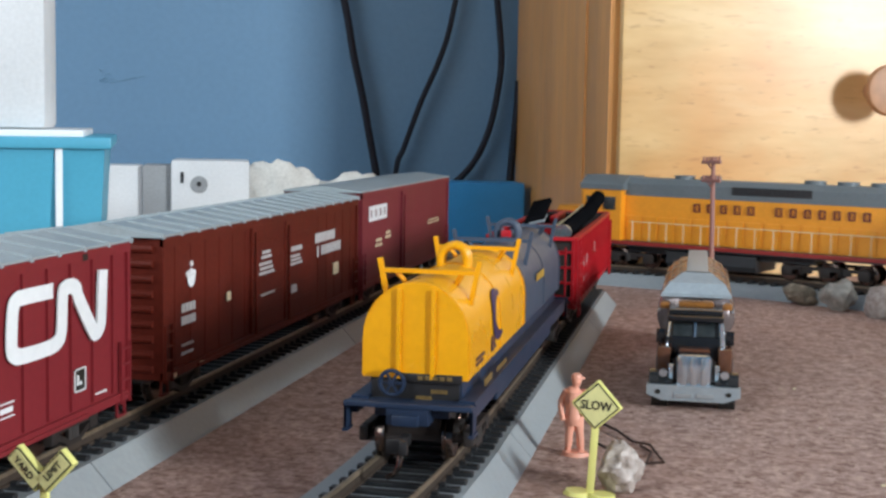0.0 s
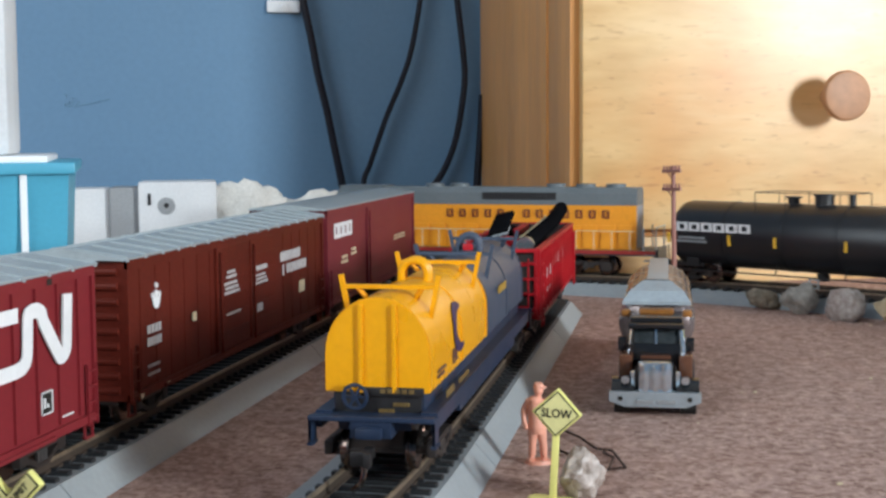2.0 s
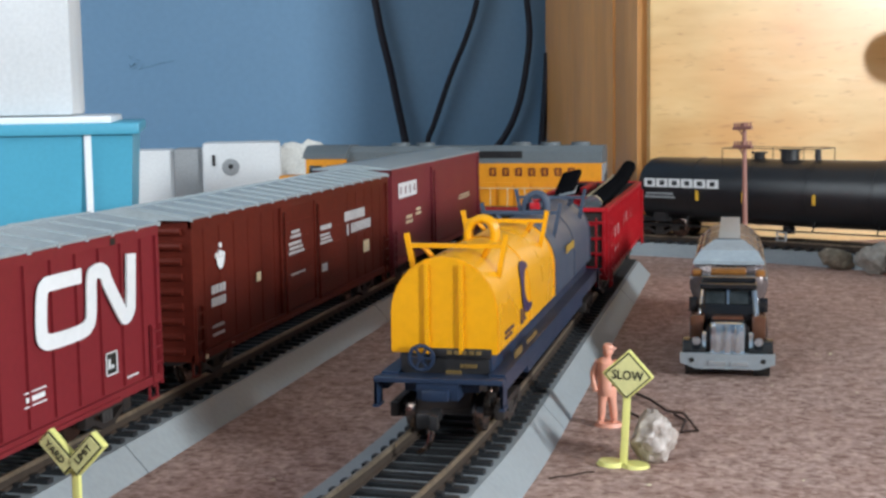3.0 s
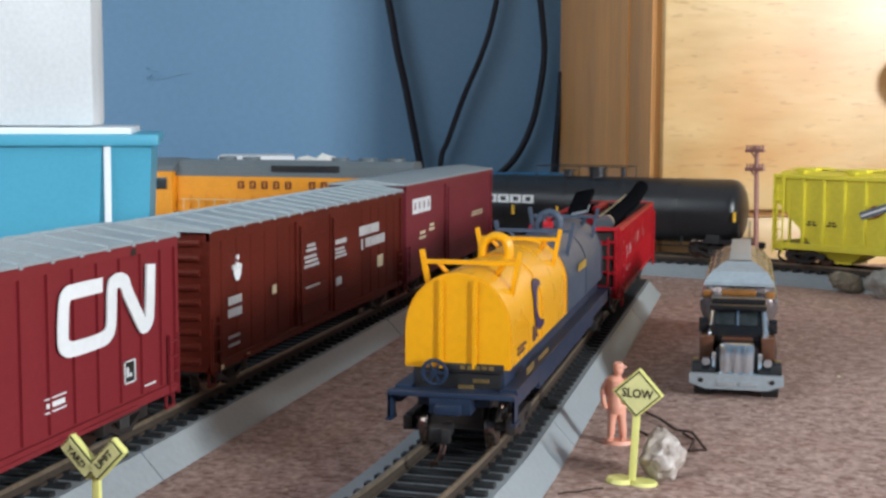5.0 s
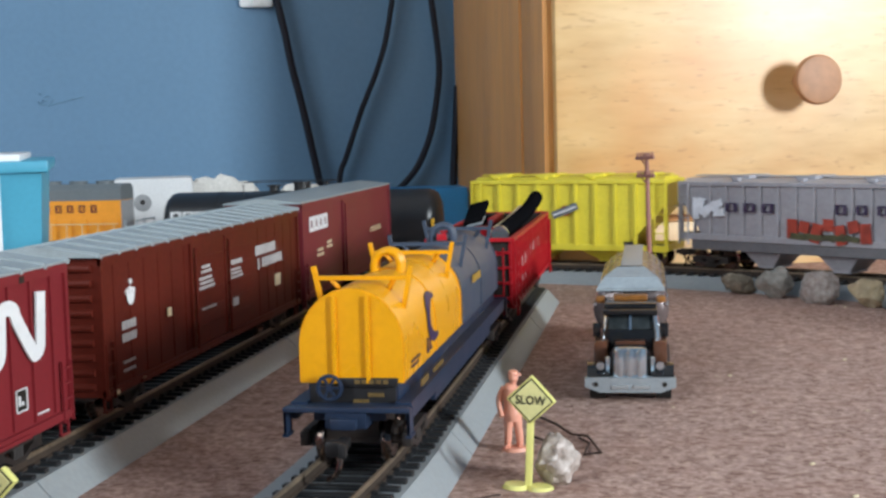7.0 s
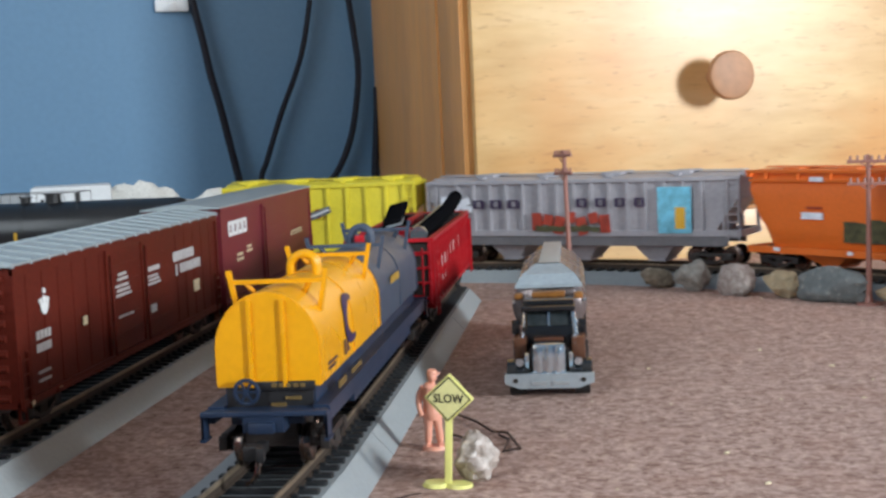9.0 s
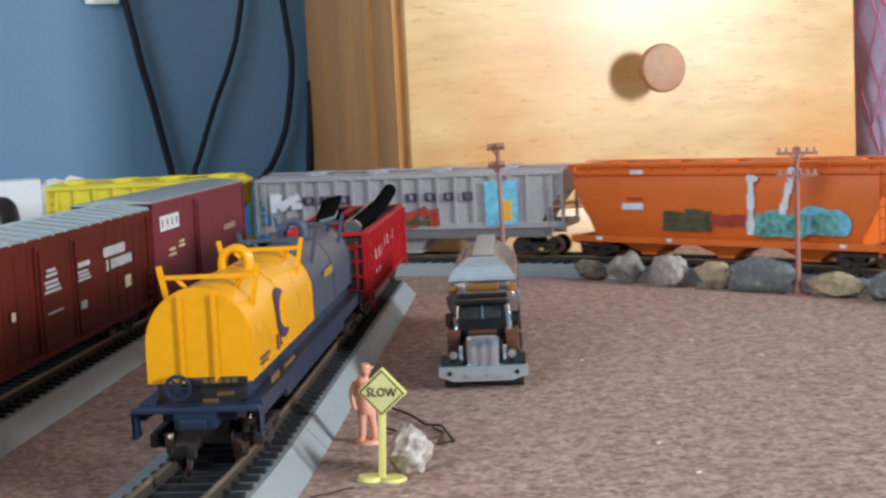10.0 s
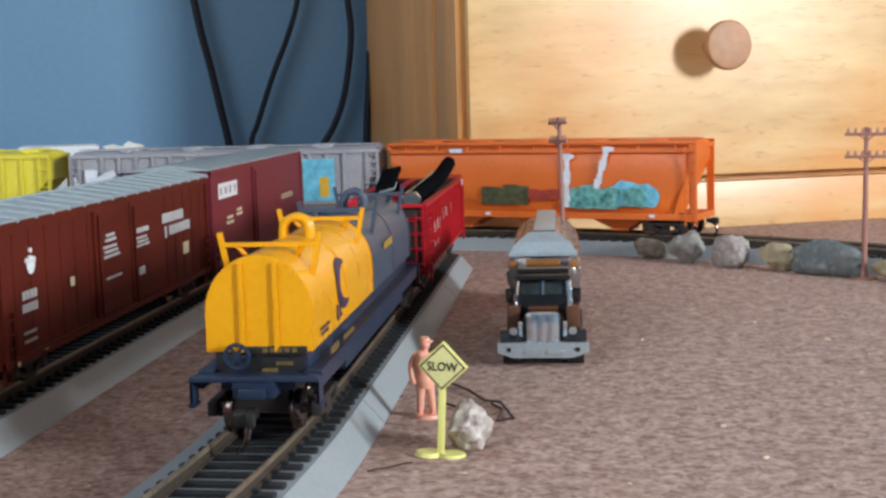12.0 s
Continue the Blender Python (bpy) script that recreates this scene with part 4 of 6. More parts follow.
def locomotive():
    top = thing("diesel_locomotive", pose(0, 0, RAIL_TOP), "yellow and grey six axle diesel locomotive with red stripe", "locomotive")
    w = 0.0105
    # frame
    bm = B()
    box(bm, 0, 0, 0.0135, 0.226, 0.0330, 0.0030, bevel=0.0004)
    box(bm, 0, 0, 0.0105, 0.110, 0.0200, 0.0040)
    body = part("frame", bm, LOCO_DARK, top, "dark grey frame")
    bm = B()
    for s in (-1, 1):
        box(bm, 0, s * 0.0167, 0.0140, 0.224, 0.0006, 0.0020)
    part("red_stripe", bm, LOCO_RED, body, "red stripe along the sill")
    # long hood 0.100 is its rear end
    bm = B()
    sweep(bm, [(-w, 0.015), (w, 0.015), (w, 0.0425), (-w, 0.0425)], -0.058, 0.100)
    hood = part("long_hood", bm, LOCO_YELLOW, top, "yellow long hood")
    bm = B()
    sweep(bm, [(-w - 0.0002, 0.0408), (w + 0.0002, 0.0408), (w + 0.0002, 0.0478), (w - 0.003, 0.0510), (-w + 0.003, 0.0510), (-w - 0.0002, 0.0478)], -0.058, 0.1003)
    part("hood_top", bm, LOCO_GREY, hood, "grey hood top")
    bm = B()
    rod(bm, (0, 0, 0.0506), (0, 0, 0.0530), 0.0058, seg=18)
    pieces("roof_fan", bm, LOCO_GREY, hood, [(x, 0, 0) for x in (0.086, 0.068, 0.050, -0.010, -0.026)], smooth=35)
    bm = B()
    for s in (-1, 1):
        box(bm, 0.030, s * (w + 0.0002), 0.0460, 0.045, 0.0010, 0.0042)
        for k in range(14):
            box(bm, 0.012 + 0.0026 * k, s * (w + 0.0007), 0.0460, 0.0008, 0.0006, 0.0040)
    part("radiator_grille", bm, DARK, hood, "dark radiator grille", smooth=0)
    bm = B()
    box(bm, 0, 0, 0, 0.0086, 0.0006, 0.0135, bevel=0.0002)
    pieces("hood_door", bm, LOCO_YELLOW, hood, [(-0.052 + 0.0104 * k, s * (w + 0.0003), 0.0225) for k in range(15) for s in (-1, 1)])
    hollow_blocks("letter_block", -0.0150, 0.0880, 0.0332, 0.0380, 13, LOCO_INK, top, -w - 0.0004, "dark red letter block", 0.50, gaps=(5,), pen=0.15)
    bm = B()
    for k in range(15):
        rod(bm, (-0.050 + 0.0105 * k, -0.0160, 0.015), (-0.050 + 0.0105 * k, -0.0160, 0.0265), 0.00026, seg=6)
        rod(bm, (-0.050 + 0.0105 * k, 0.0160, 0.015), (-0.050 + 0.0105 * k, 0.0160, 0.0265), 0.00026, seg=6)
    for s in (-1, 1):
        rod(bm, (-0.052, s * 0.0160, 0.0262), (0.100, s * 0.0160, 0.0262), 0.00024, seg=6)
    part("handrail", bm, CREAM, top, "thin pale handrail")
    # cab, nose, porches
    bm = B()
    sweep(bm, [(-0.0158, 0.015), (0.0158, 0.015), (0.0158, 0.0445), (-0.0158, 0.0445)], -0.083, -0.058)
    cab = part("cab", bm, LOCO_YELLOW, top, "yellow cab")
    bm = B()
    sweep(bm, [(-0.0164, 0.0438), (0.0164, 0.0438), (0.0164, 0.0468), (0.009, 0.0518), (-0.009, 0.0518), (-0.0164, 0.0468)], -0.0845, -0.0565)
    part("cab_roof", bm, LOCO_GREY, cab, "grey cab roof")
    bm = B()
    for s in (-1, 1):
        for x in (-0.0765, -0.0655):
            box(bm, x, s * 0.0159, 0.0360, 0.0080, 0.0006, 0.0075, bevel=0.0002)
        box(bm, -0.0832, s * 0.0085, 0.0360, 0.0006, 0.0090, 0.0065)
    part("cab_windows", bm, WINDSHIELD, cab)
    bm = B()
    sweep(bm, [(-0.0095, 0.015), (0.0095, 0.015), (0.0095, 0.0300), (0.007, 0.0330), (-0.007, 0.0330), (-0.0095, 0.0300)], -0.104, -0.083)
    part("short_hood", bm, LOCO_YELLOW, top, "yellow short nose")
    for e in (-1, 1):
        bm = B()
        box(bm, e * 0.1125, 0, 0.0105, 0.0020, 0.0320, 0.0110)
        for s in (-1, 1):
            for k in range(3):
                box(bm, e * 0.1090, s * 0.0150, 0.0060 + 0.0034 * k, 0.0070, 0.0050, 0.0007)
        part("pilot", bm, LOCO_GREY, top)
    # the hood's rear face lies in shade; a grey panel paints that
    bm = B()
    box(bm, 0.1002, 0, 0.0280, 0.0006, 0.0200, 0.0250, bevel=0.0002)
    part("shaded_rear", bm, GREY_CARD, hood, "rear end of the hood, coloured grey for its shade")
    for e in (-1, 1):
        bm = B()
        for s in (-1, 1):
            rod(bm, (e * 0.1120, s * 0.0150, 0.012), (e * 0.1120, s * 0.0150, 0.0285), 0.0005, seg=6)
            rod(bm, (e * 0.1050, s * 0.0158, 0.015), (e * 0.1050, s * 0.0158, 0.0285), 0.0005, seg=6)
        rod(bm, (e * 0.1120, -0.0150, 0.0280), (e * 0.1120, 0.0150, 0.0280), 0.0005, seg=6)
        part("end_rail", bm, SILVER, top)
    bm = B()
    sweep(bm, [(-0.0125, 0.0022), (0.0125, 0.0022), (0.0145, 0.0050), (0.0145, 0.0110), (-0.0145, 0.0110), (-0.0145, 0.0050)], -0.029, 0.024)
    part("fuel_tank", bm, LOCO_DARK, top, "grimy dark fuel tank")
    bm = B()
    bar(bm, (-0.0225, 0, 0.0072), (0.0225, 0, 0.0072), 0.0020, 0.0020)
    for x in (-0.0208, 0, 0.0208):
        box(bm, x, 0, 0.0050, 0.0060, 0.0026, 0.0048, bevel=0.0005)
    for x in (-0.0104, 0.0104):
        box(bm, x, 0, 0.0056, 0.0070, 0.0018, 0.0024)
        rod(bm, (x - 0.002, -0.0008, 0.0035), (x - 0.002, -0.0008, 0.0080), 0.0012, seg=8)
    six = to_mesh(bm, "side_frame", UNDER)
    for x in (-0.062, 0.062):
        truck(top, x, (-0.0208, 0.0, 0.0208), six)
    for e in (-1, 1):
        coupler(top, e * 0.1130, e, long=0.005)
    return top


def tank_car():
    top = thing("tank_car", pose(0, 0, RAIL_TOP), "long glossy black tank car with white lettering", "tank car")
    r, zc, l = 0.0182, 0.0262, 0.0888
    circle = [(r * math.cos(a), zc + r * math.sin(a)) for a in (2 * math.pi * k / 32 for k in range(32))]
    bm = B()
    dome = [(-l, 0.30), (-l + 0.0010, 0.60), (-l + 0.0028, 0.84), (-l + 0.0052, 0.96), (-l + 0.008, 1.0)]
    steps = [(x, s, s, zc) for x, s in dome] + [(-x, s, s, zc) for x, s in reversed(dome)]
    sweep(bm, circle, 0, 0, steps=steps)
    tank = part("tank", bm, TANK_BLACK, top, "glossy black tank barrel", smooth=50)
    bm = B()
    big = [((r + 0.0003) * math.cos(a), zc + (r + 0.0003) * math.sin(a)) for a in (2 * math.pi * k / 32 for k in range(32))]
    sweep(bm, big, -0.0008, 0.0008)
    pieces("band", bm, TANK_BLACK, tank, [(x, 0, 0) for x in (-0.052, -0.016, 0.016, 0.052)], smooth=50)
    bm = B()
    rod(bm, (0.0, 0, zc + r - 0.001), (0.0, 0, zc + r + 0.0045), 0.0050, seg=18)
    rod(bm, (0.0, 0, zc + r + 0.0045), (0.0, 0, zc + r + 0.0055), 0.0058, seg=18)
    rod(bm, (-0.018, 0, zc + r - 0.001), (-0.018, 0, zc + r + 0.0030), 0.0030, seg=14)
    rod(bm, (-0.018, 0, zc + r + 0.0030), (-0.018, 0, zc + r + 0.0038), 0.0045, seg=14)
    rod(bm, (0.016, 0, zc + r - 0.001), (0.016, 0, zc + r + 0.0055), 0.0017, seg=12)
    part("dome_fittings", bm, DARK, tank)
    bm = B()
    for y in (-0.0125, 0.0125):
        for z in (zc + r + 0.006,):
            rod(bm, (-0.034, y, z), (0.020, y, z), 0.00022, seg=6)
        for x in (-0.034, -0.016, 0.002, 0.020):
            rod(bm, (x, y, zc + r - 0.006), (x, y, zc + r + 0.006), 0.00022, seg=6)
    for x in (-0.034, 0.020):
        rod(bm, (x, -0.0125, zc + r + 0.006), (x, 0.0125, zc + r + 0.006), 0.00022, seg=6)
    part("platform_rail", bm, DARK, top)
    hollow_blocks("letter_block", -0.0800, -0.0325, 0.0284, 0.0332, 6, WHITE, top, -r - 0.0002, "bold white letter block", 0.88, pen=0.22)
    bm = B()
    for x0, z0, x1, z1 in small_rows(-0.0795, -0.0600, 0.0222, 0.0262, 2, 8):
        box(bm, (x0 + x1) / 2, -r - 0.0001, (z0 + z1) / 2, x1 - x0, 0.0014, z1 - z0)
    part("lettering", bm, GREY_CARD, top, smooth=0)
    bm = B()
    box(bm, 0, -r + 0.0002, 0.0242, 0.0013, 0.0016, 0.0055)
    pieces("reflector", bm, GOLD_INK, tank, [(x, 0, 0) for x in (-0.0855, -0.0465, -0.0185, 0.0220, 0.0860)])
    bm = B()
    for e in (-1, 1):
        box(bm, e * (l - 0.010), 0, 0.0094, 0.024, 0.022, 0.0022)
        box(bm, e * (l - 0.016), 0, 0.0115, 0.008, 0.026, 0.0060)
        box(bm, e * (l + 0.0010), 0, 0.0090, 0.0016, 0.0300, 0.0030)
        for s in (-1, 1):
            rod(bm, (e * (l - 0.001), s * 0.0145, 0.009), (e * (l - 0.001), s * 0.0145, 0.0200), 0.0004, seg=6)
    for s in (-1, 1):
        rod(bm, (-l + 0.005, s * 0.0150, 0.0068), (l - 0.005, s * 0.0150, 0.0068), 0.0004, seg=6)
        rod(bm, (-l + 0.005, s * 0.0150, 0.0068), (-l + 0.001, s * 0.0150, 0.0092), 0.0004, seg=6)
        for x in (-0.055, -0.02, 0.02, 0.055):
            rod(bm, (x, s * 0.0150, 0.0068), (x, s * 0.0120, 0.0120), 0.0004, seg=6)
    rod(bm, (0, 0, 0.0040), (0, 0, 0.0090), 0.0034, seg=14)
    part("underframe", bm, DARK, top)
    bm = B()
    box(bm, 0.0, -0.0145, 0.0040, 0.0008, 0.0008, 0.0060)
    box(bm, 0.005, -0.0145, 0.0040, 0.0008, 0.0008, 0.0060)
    for k in range(3):
        box(bm, 0.0025, -0.0145, 0.0016 + 0.0022 * k, 0.0056, 0.0008, 0.0005)
    part("ladder", bm, SILVER, top)
    for e in (-1, 1):
        truck(top, e * (l - 0.016))
        coupler(top, e * (l + 0.001), e, long=0.006)
    return top


def hopper(name, label, length, mat, eave, sill, ribs, hatches, bays, slope=0.022, curved=False):
    """A covered hopper: sides between sloping ends, bays below, hatches on the roof."""
    top = thing(name, pose(0, 0, RAIL_TOP), label, "hopper car")
    w, l = 0.0165, length / 2
    bm = B()
    n = 10
    if curved:
        side = [(-w + 0.0035 * (1 - math.sin(math.pi * k / n)) ** 2, sill + (eave - sill) * k / n) for k in range(n + 1)]
    else:
        side = [(-w + 0.0007, sill), (-w + 0.0007, eave)]
    outline = [(-y, z) for y, z in reversed(side)]
    outline = side + [(-0.010, eave + 0.0020), (0.010, eave + 0.0020)] + outline
    # tapered ends: the side's lower corners are cut back
    rings = []
    deep = (0.80, 0.40) if curved else (0.62, 0.30)
    for x, low in ((-l + 0.002, deep[0]), (-l + 0.002 + slope * 0.5, deep[1]), (-l + slope, 0.0), (l - slope, 0.0), (l - 0.002 - slope * 0.5, deep[1]), (l - 0.002, deep[0])):
        cut = sill + (eave - sill) * low
        rings.append([bm.verts.new((x, y, max(z, cut))) for y, z in outline])
    k = len(outline)
    for r, q in zip(rings, rings[1:]):
        for i in range(k):
            bm.faces.new((r[i], r[(i + 1) % k], q[(i + 1) % k], q[i]))
    bm.faces.new(rings[0][::-1])
    bm.faces.new(rings[-1])
    bmesh.ops.remove_doubles(bm, verts=bm.verts[:], dist=1e-6)
    body = part("body", bm, mat, top, smooth=30)
    bm = B()
    for s in (-1, 1):
        box(bm, 0, s * (w - 0.0002), eave + (0.0012 if curved else -0.0008), 2 * l, 0.0022, 0.0016 if curved else 0.0022, bevel=0.0003)
        box(bm, 0, s * (w - 0.0004), sill + 0.0014, 2 * l - 0.004, 0.0020, 0.0034, bevel=0.0003)
        if curved:
            box(bm, 0, s * (w - 0.0004), eave - 0.0034, 2 * l - 0.004, 0.0014, 0.0016, bevel=0.0003)
            for k in range(9):
                box(bm, -l + 0.012 + (2 * l - 0.024) * k / 8, s * (w - 0.0010), eave - 0.001, 0.0012, 0.0014, 0.0050)
    for e in (-1, 1):
        box(bm, e * (l - 0.001), 0, sill + 0.0014, 0.0020, 2 * w, 0.0034)
        box(bm, e * (l - 0.001), 0, eave - 0.0008, 0.0020, 2 * w, 0.0022)
        for s in (-1, 1):
            if curved and e > 0:
                box(bm, e * (l - 0.0022), s * (w - 0.0006), (sill + eave) / 2 + 0.0008, 0.0042, 0.0014, eave - sill + 0.002, bevel=0.0002)
            elif not curved:
                box(bm, e * (l - 0.0012), s * (w - 0.001), (sill + eave) / 2, 0.0016, 0.0016, eave - sill)
            if not curved:
                box(bm, e * (l - 0.0100), s * (w - 0.001), (sill + eave) / 2 - 0.004, 0.0012, 0.0014, (eave - sill) * 0.7)
    part("end_frame", bm, mat, body, smooth=0)
    if ribs:
        bm = B()
        box(bm, 0, 0, 0, 0.0016, 0.0014, eave - sill - 0.002)
        pieces("rib", bm, mat, body, [(x, s * (w + 0.0001), (sill + eave) / 2) for x in ribs for s in (-1, 1)])
    bm = B()
    box(bm, 0, 0, eave + 0.0030, 2 * l - 0.004, 0.0080, 0.0006)
    part("roof_walk", bm, mat, body)
    bm = B()
    box(bm, 0, 0, eave + (0.0020 if curved else 0.0026), 0.0120, 0.0200, 0.0014 if curved else 0.0022, bevel=0.0005)
    if not curved:
        box(bm, 0, -0.0125, eave + 0.0016, 0.0040, 0.0040, 0.0016, bevel=0.0004)
    pieces("roof_hatch", bm, mat, body, [(x, 0, 0) for x in hatches], smooth=35)
    bm = B()
    rings = [[bm.verts.new((sx * a, sy * b, z)) for sx, sy in ((-1, -1), (1, -1), (1, 1), (-1, 1))] for a, b, z in ((0.0170, 0.0150, sill + 0.001), (0.0050, 0.0085, 0.0030), (0.0050, 0.0085, 0.0018))]
    for r, q in zip(rings, rings[1:]):
        for i in range(4):
            bm.faces.new((r[i], r[(i + 1) % 4], q[(i + 1) % 4], q[i]))
    bm.faces.new(rings[-1])
    pieces("discharge_bay", bm, mat, body, [(x, 0, 0) for x in bays])
    for x in ((l - 0.003,) if curved else (-l + 0.004, l - 0.004)):
        part("ladder", ladder_mesh(eave - sill + 0.002, 0.0060, 8), mat, top).matrix_basis = Matrix.Translation((x, -w - 0.0004, sill - 0.003))
    bm = B()
    box(bm, 0, 0, sill + 0.0005, 2 * l - 0.004, 0.0060, 0.0030)
    part("underframe", bm, UNDER, top)
    for e in (-1, 1):
        truck(top, e * (l - 0.0185))
        coupler(top, e * l, e, long=0.003)
    return top


def tag_letters(name, mat, x0, x1, z0, z1, n, parent, y, label, seed):
    """A word of fat spray painted letters, leaning and overlapping."""
    rs = random.Random(seed)
    w = (x1 - x0) / n
    for k in range(n):
        bm = B()
        h = (z1 - z0) * rs.uniform(0.82, 1.0)
        turn = Matrix.Rotation(rs.uniform(-0.16, 0.16), 4, "Y")
        box(bm, x0 + w * (k + 0.5), y - 0.00004 * k, z0 + h / 2, w * rs.uniform(1.0, 1.3), 0.0004, h, turn)
        box(bm, x0 + w * (k + 0.5) + rs.uniform(-0.3, 0.3) * w, y - 0.0002 - 0.00004 * k, z0 + h * rs.uniform(0.3, 0.7), w * 0.9, 0.0003, h * 0.25, Matrix.Rotation(rs.uniform(-0.6, 0.6), 4, "Y"))
        part(name, bm, mat, parent, label, smooth=0)


LOCO = locomotive()
TANK = tank_car()
YHOP = hopper("covered_hopper", "bright yellow covered hopper with vertical ribs and round emblem", 0.1210, HOP_YELLOW, 0.0488, 0.0090,
              [-0.0420, -0.0300, -0.0180, -0.0060, 0.0060, 0.0180, 0.0300, 0.0420], (-0.045, -0.015, 0.015, 0.045), (-0.022, 0.022), slope=0.026)
bm = B()
bmesh.ops.create_circle(bm, cap_ends=True, segments=24, radius=0.0030, matrix=pose(0.0, -0.0176, 0.0315, 90) @ Matrix.Diagonal((1, 1, 1, 1)))
part("round_emblem", bm, LOCO_RED, YHOP, "red, white and dark slanting emblem", smooth=0)
bm = B()
box(bm, 0, -0.0178, 0.0315, 0.0165, 0.0005, 0.0042, Matrix.Rotation(radians(-20), 4, "Y"))
part("emblem_bar", bm, LOCO_GREY, YHOP, smooth=0)
bm = B()
box(bm, 0, -0.0181, 0.0315, 0.0150, 0.0004, 0.0010, Matrix.Rotation(radians(-20), 4, "Y"))
part("emblem_line", bm, WHITE, YHOP, smooth=0)
marks("lettering", small_rows(-0.0400, -0.0330, 0.0220, 0.0250, 2, 2) + small_rows(-0.0280, -0.0210, 0.0220, 0.0250, 2, 2) + [(0.035, 0.0120, 0.041, 0.0140)], INK, YHOP, -0.0162)

GHOP = hopper("covered_hopper", "light grey ribbed covered hopper with purple letters and spray paint", 0.1920, HOP_GREY, 0.0478, 0.0165,
              [-0.0750 + 0.0107 * k for k in range(15)], (-0.06, -0.02, 0.02, 0.06), (-0.045, 0.0, 0.045), slope=0.016)
bm = B()
for k in range(6):
    bm = B()
    box(bm, -0.0835 + 0.0030 * k, -0.0178 - 0.00004 * k, 0.0335 + 0.002 * math.sin(2.1 * k), 0.0042, 0.0004, 0.0085 + 0.003 * math.cos(1.7 * k), Matrix.Rotation(0.3 * k, 4, "Y"))
    part("pale_spray_tag", bm, FROST, GHOP, smooth=0)
hollow_blocks("letter_block", -0.0640, -0.0300, 0.0322, 0.0370, 3, NAVY_INK, GHOP, -0.0179, "purple letter block", 0.62, pen=0.17)
hollow_blocks("letter_block", 0.0020, 0.0480, 0.0326, 0.0374, 4, NAVY_INK, GHOP, -0.0179, "purple letter block", 0.52, pen=0.15)
bm = B()
for k in range(7):
    bm = B()
    box(bm, -0.0230 + 0.0070 * k, -0.0178 - 0.00004 * k, 0.0245 + 0.0025 * math.sin(2.7 * k), 0.0060, 0.0004, 0.0080 + 0.002 * math.cos(3.1 * k), Matrix.Rotation(0.25 * math.sin(k), 4, "Y"))
    part("dull_spray_tag", bm, RUST_RED, GHOP, smooth=0)
bm = B()
for s in (-1, 1):
    box(bm, 0, s * 0.0150, 0.0138, 0.176, 0.0020, 0.0060, bevel=0.0004)
part("sill_band", bm, HOP_DARK, GHOP, "dull dark grey side sill", smooth=0)
tag_letters("green_spray_tag", OLIVE, -0.0230, 0.0150, 0.0190, 0.0225, 5, GHOP, -0.0180, "dark green spray painted strokes", 12)
marks("blue_spray_block", [(0.0500, 0.0180, 0.0690, 0.0430)], SKYBLUE, GHOP, -0.0179, "sky blue spray painted block")
marks("gold_spray_patch", [(0.0600, 0.0205, 0.0655, 0.0320)], GOLD_INK, GHOP, -0.0182)

OHOP = hopper("covered_hopper", "bright orange covered hopper with curved sides and spray paint", 0.1885, HOP_ORANGE, 0.0492, 0.0090,
              [], (-0.07, -0.035, 0.0, 0.035, 0.07), (-0.048, 0.0, 0.048), slope=0.016, curved=True)


def blobs(name, mat, items, parent, y, label):
    """Spray paint: overlapping rounded patches on the side."""
    bm = B()
    for i, (x, z, r, sx) in enumerate(items):
        bmesh.ops.create_circle(bm, cap_ends=True, segments=14, radius=r, matrix=pose(x, y - 0.00003 * i, z, 90, 0, 0) @ Matrix.Diagonal((sx, 1, 1, 1)))
    part(name, bm, mat, parent, label, smooth=0)


rnd = random.Random(4)
tag_letters("dark_spray_tag", OLIVE, -0.0318, -0.0038, 0.0160, 0.0278, 4, OHOP, -0.0172, "dark green spray painted tag", 3)
tag_letters("red_spray_tag", RUST_RED, -0.0033, 0.0187, 0.0190, 0.0255, 4, OHOP, -0.0172, "dull red spray painted tag", 5)
blobs("blue_spray_tag", SKYBLUE, [(0.0447 + 0.0027 * k, 0.0205 + rnd.uniform(-0.001, 0.001) + 0.0028 * math.sin(math.pi * k / 9), rnd.uniform(0.0056, 0.0066), 0.85) for k in range(10)], OHOP, -0.0172, "sky blue spray painted cloud")
tag_letters("teal_spray_tag", TEAL, 0.0222, 0.0502, 0.0145, 0.0275, 4, OHOP, -0.0174, "teal spray painted tag", 8)
tag_letters("teal_spray_letters", TEAL, 0.0532, 0.0662, 0.0160, 0.0265, 3, OHOP, -0.0180, "teal spray painted letters on the cloud", 9)
for x0, x1, z0, z1 in ((0.0200, 0.0210, 0.0170, 0.0430), (0.0382, 0.0444, 0.0270, 0.0470)):
    bm = B()
    for k in range(9):
        f = k / 8
        box(bm, x0 + (x1 - x0) * f, -0.0177 - 0.00004 * k, z0 + (z1 - z0) * f, 0.0034 + 0.0010 * math.sin(1.7 * k), 0.0004, (z1 - z0) / 7)
    box(bm, x1 + 0.0008, -0.0181, z1, 0.0062, 0.0004, 0.0022)
    part("white_spray_stroke", bm, FROST, OHOP, "pale spray painted stroke", smooth=0)
marks("placard", [(-0.0578, 0.0268, -0.0443, 0.0302)], FROST, OHOP, -0.0176)
marks("red_mark", [(-0.0548, 0.0320, -0.0448, 0.0330)], RUST_RED, OHOP, -0.0176)
marks("small_plates", [(-0.052, 0.0455, -0.044, 0.0478), (-0.030, 0.0100, -0.027, 0.0118), (-0.076, 0.0100, -0.072, 0.0118), (0.068, 0.0100, 0.071, 0.0118)], FROST, OHOP, -0.0176)


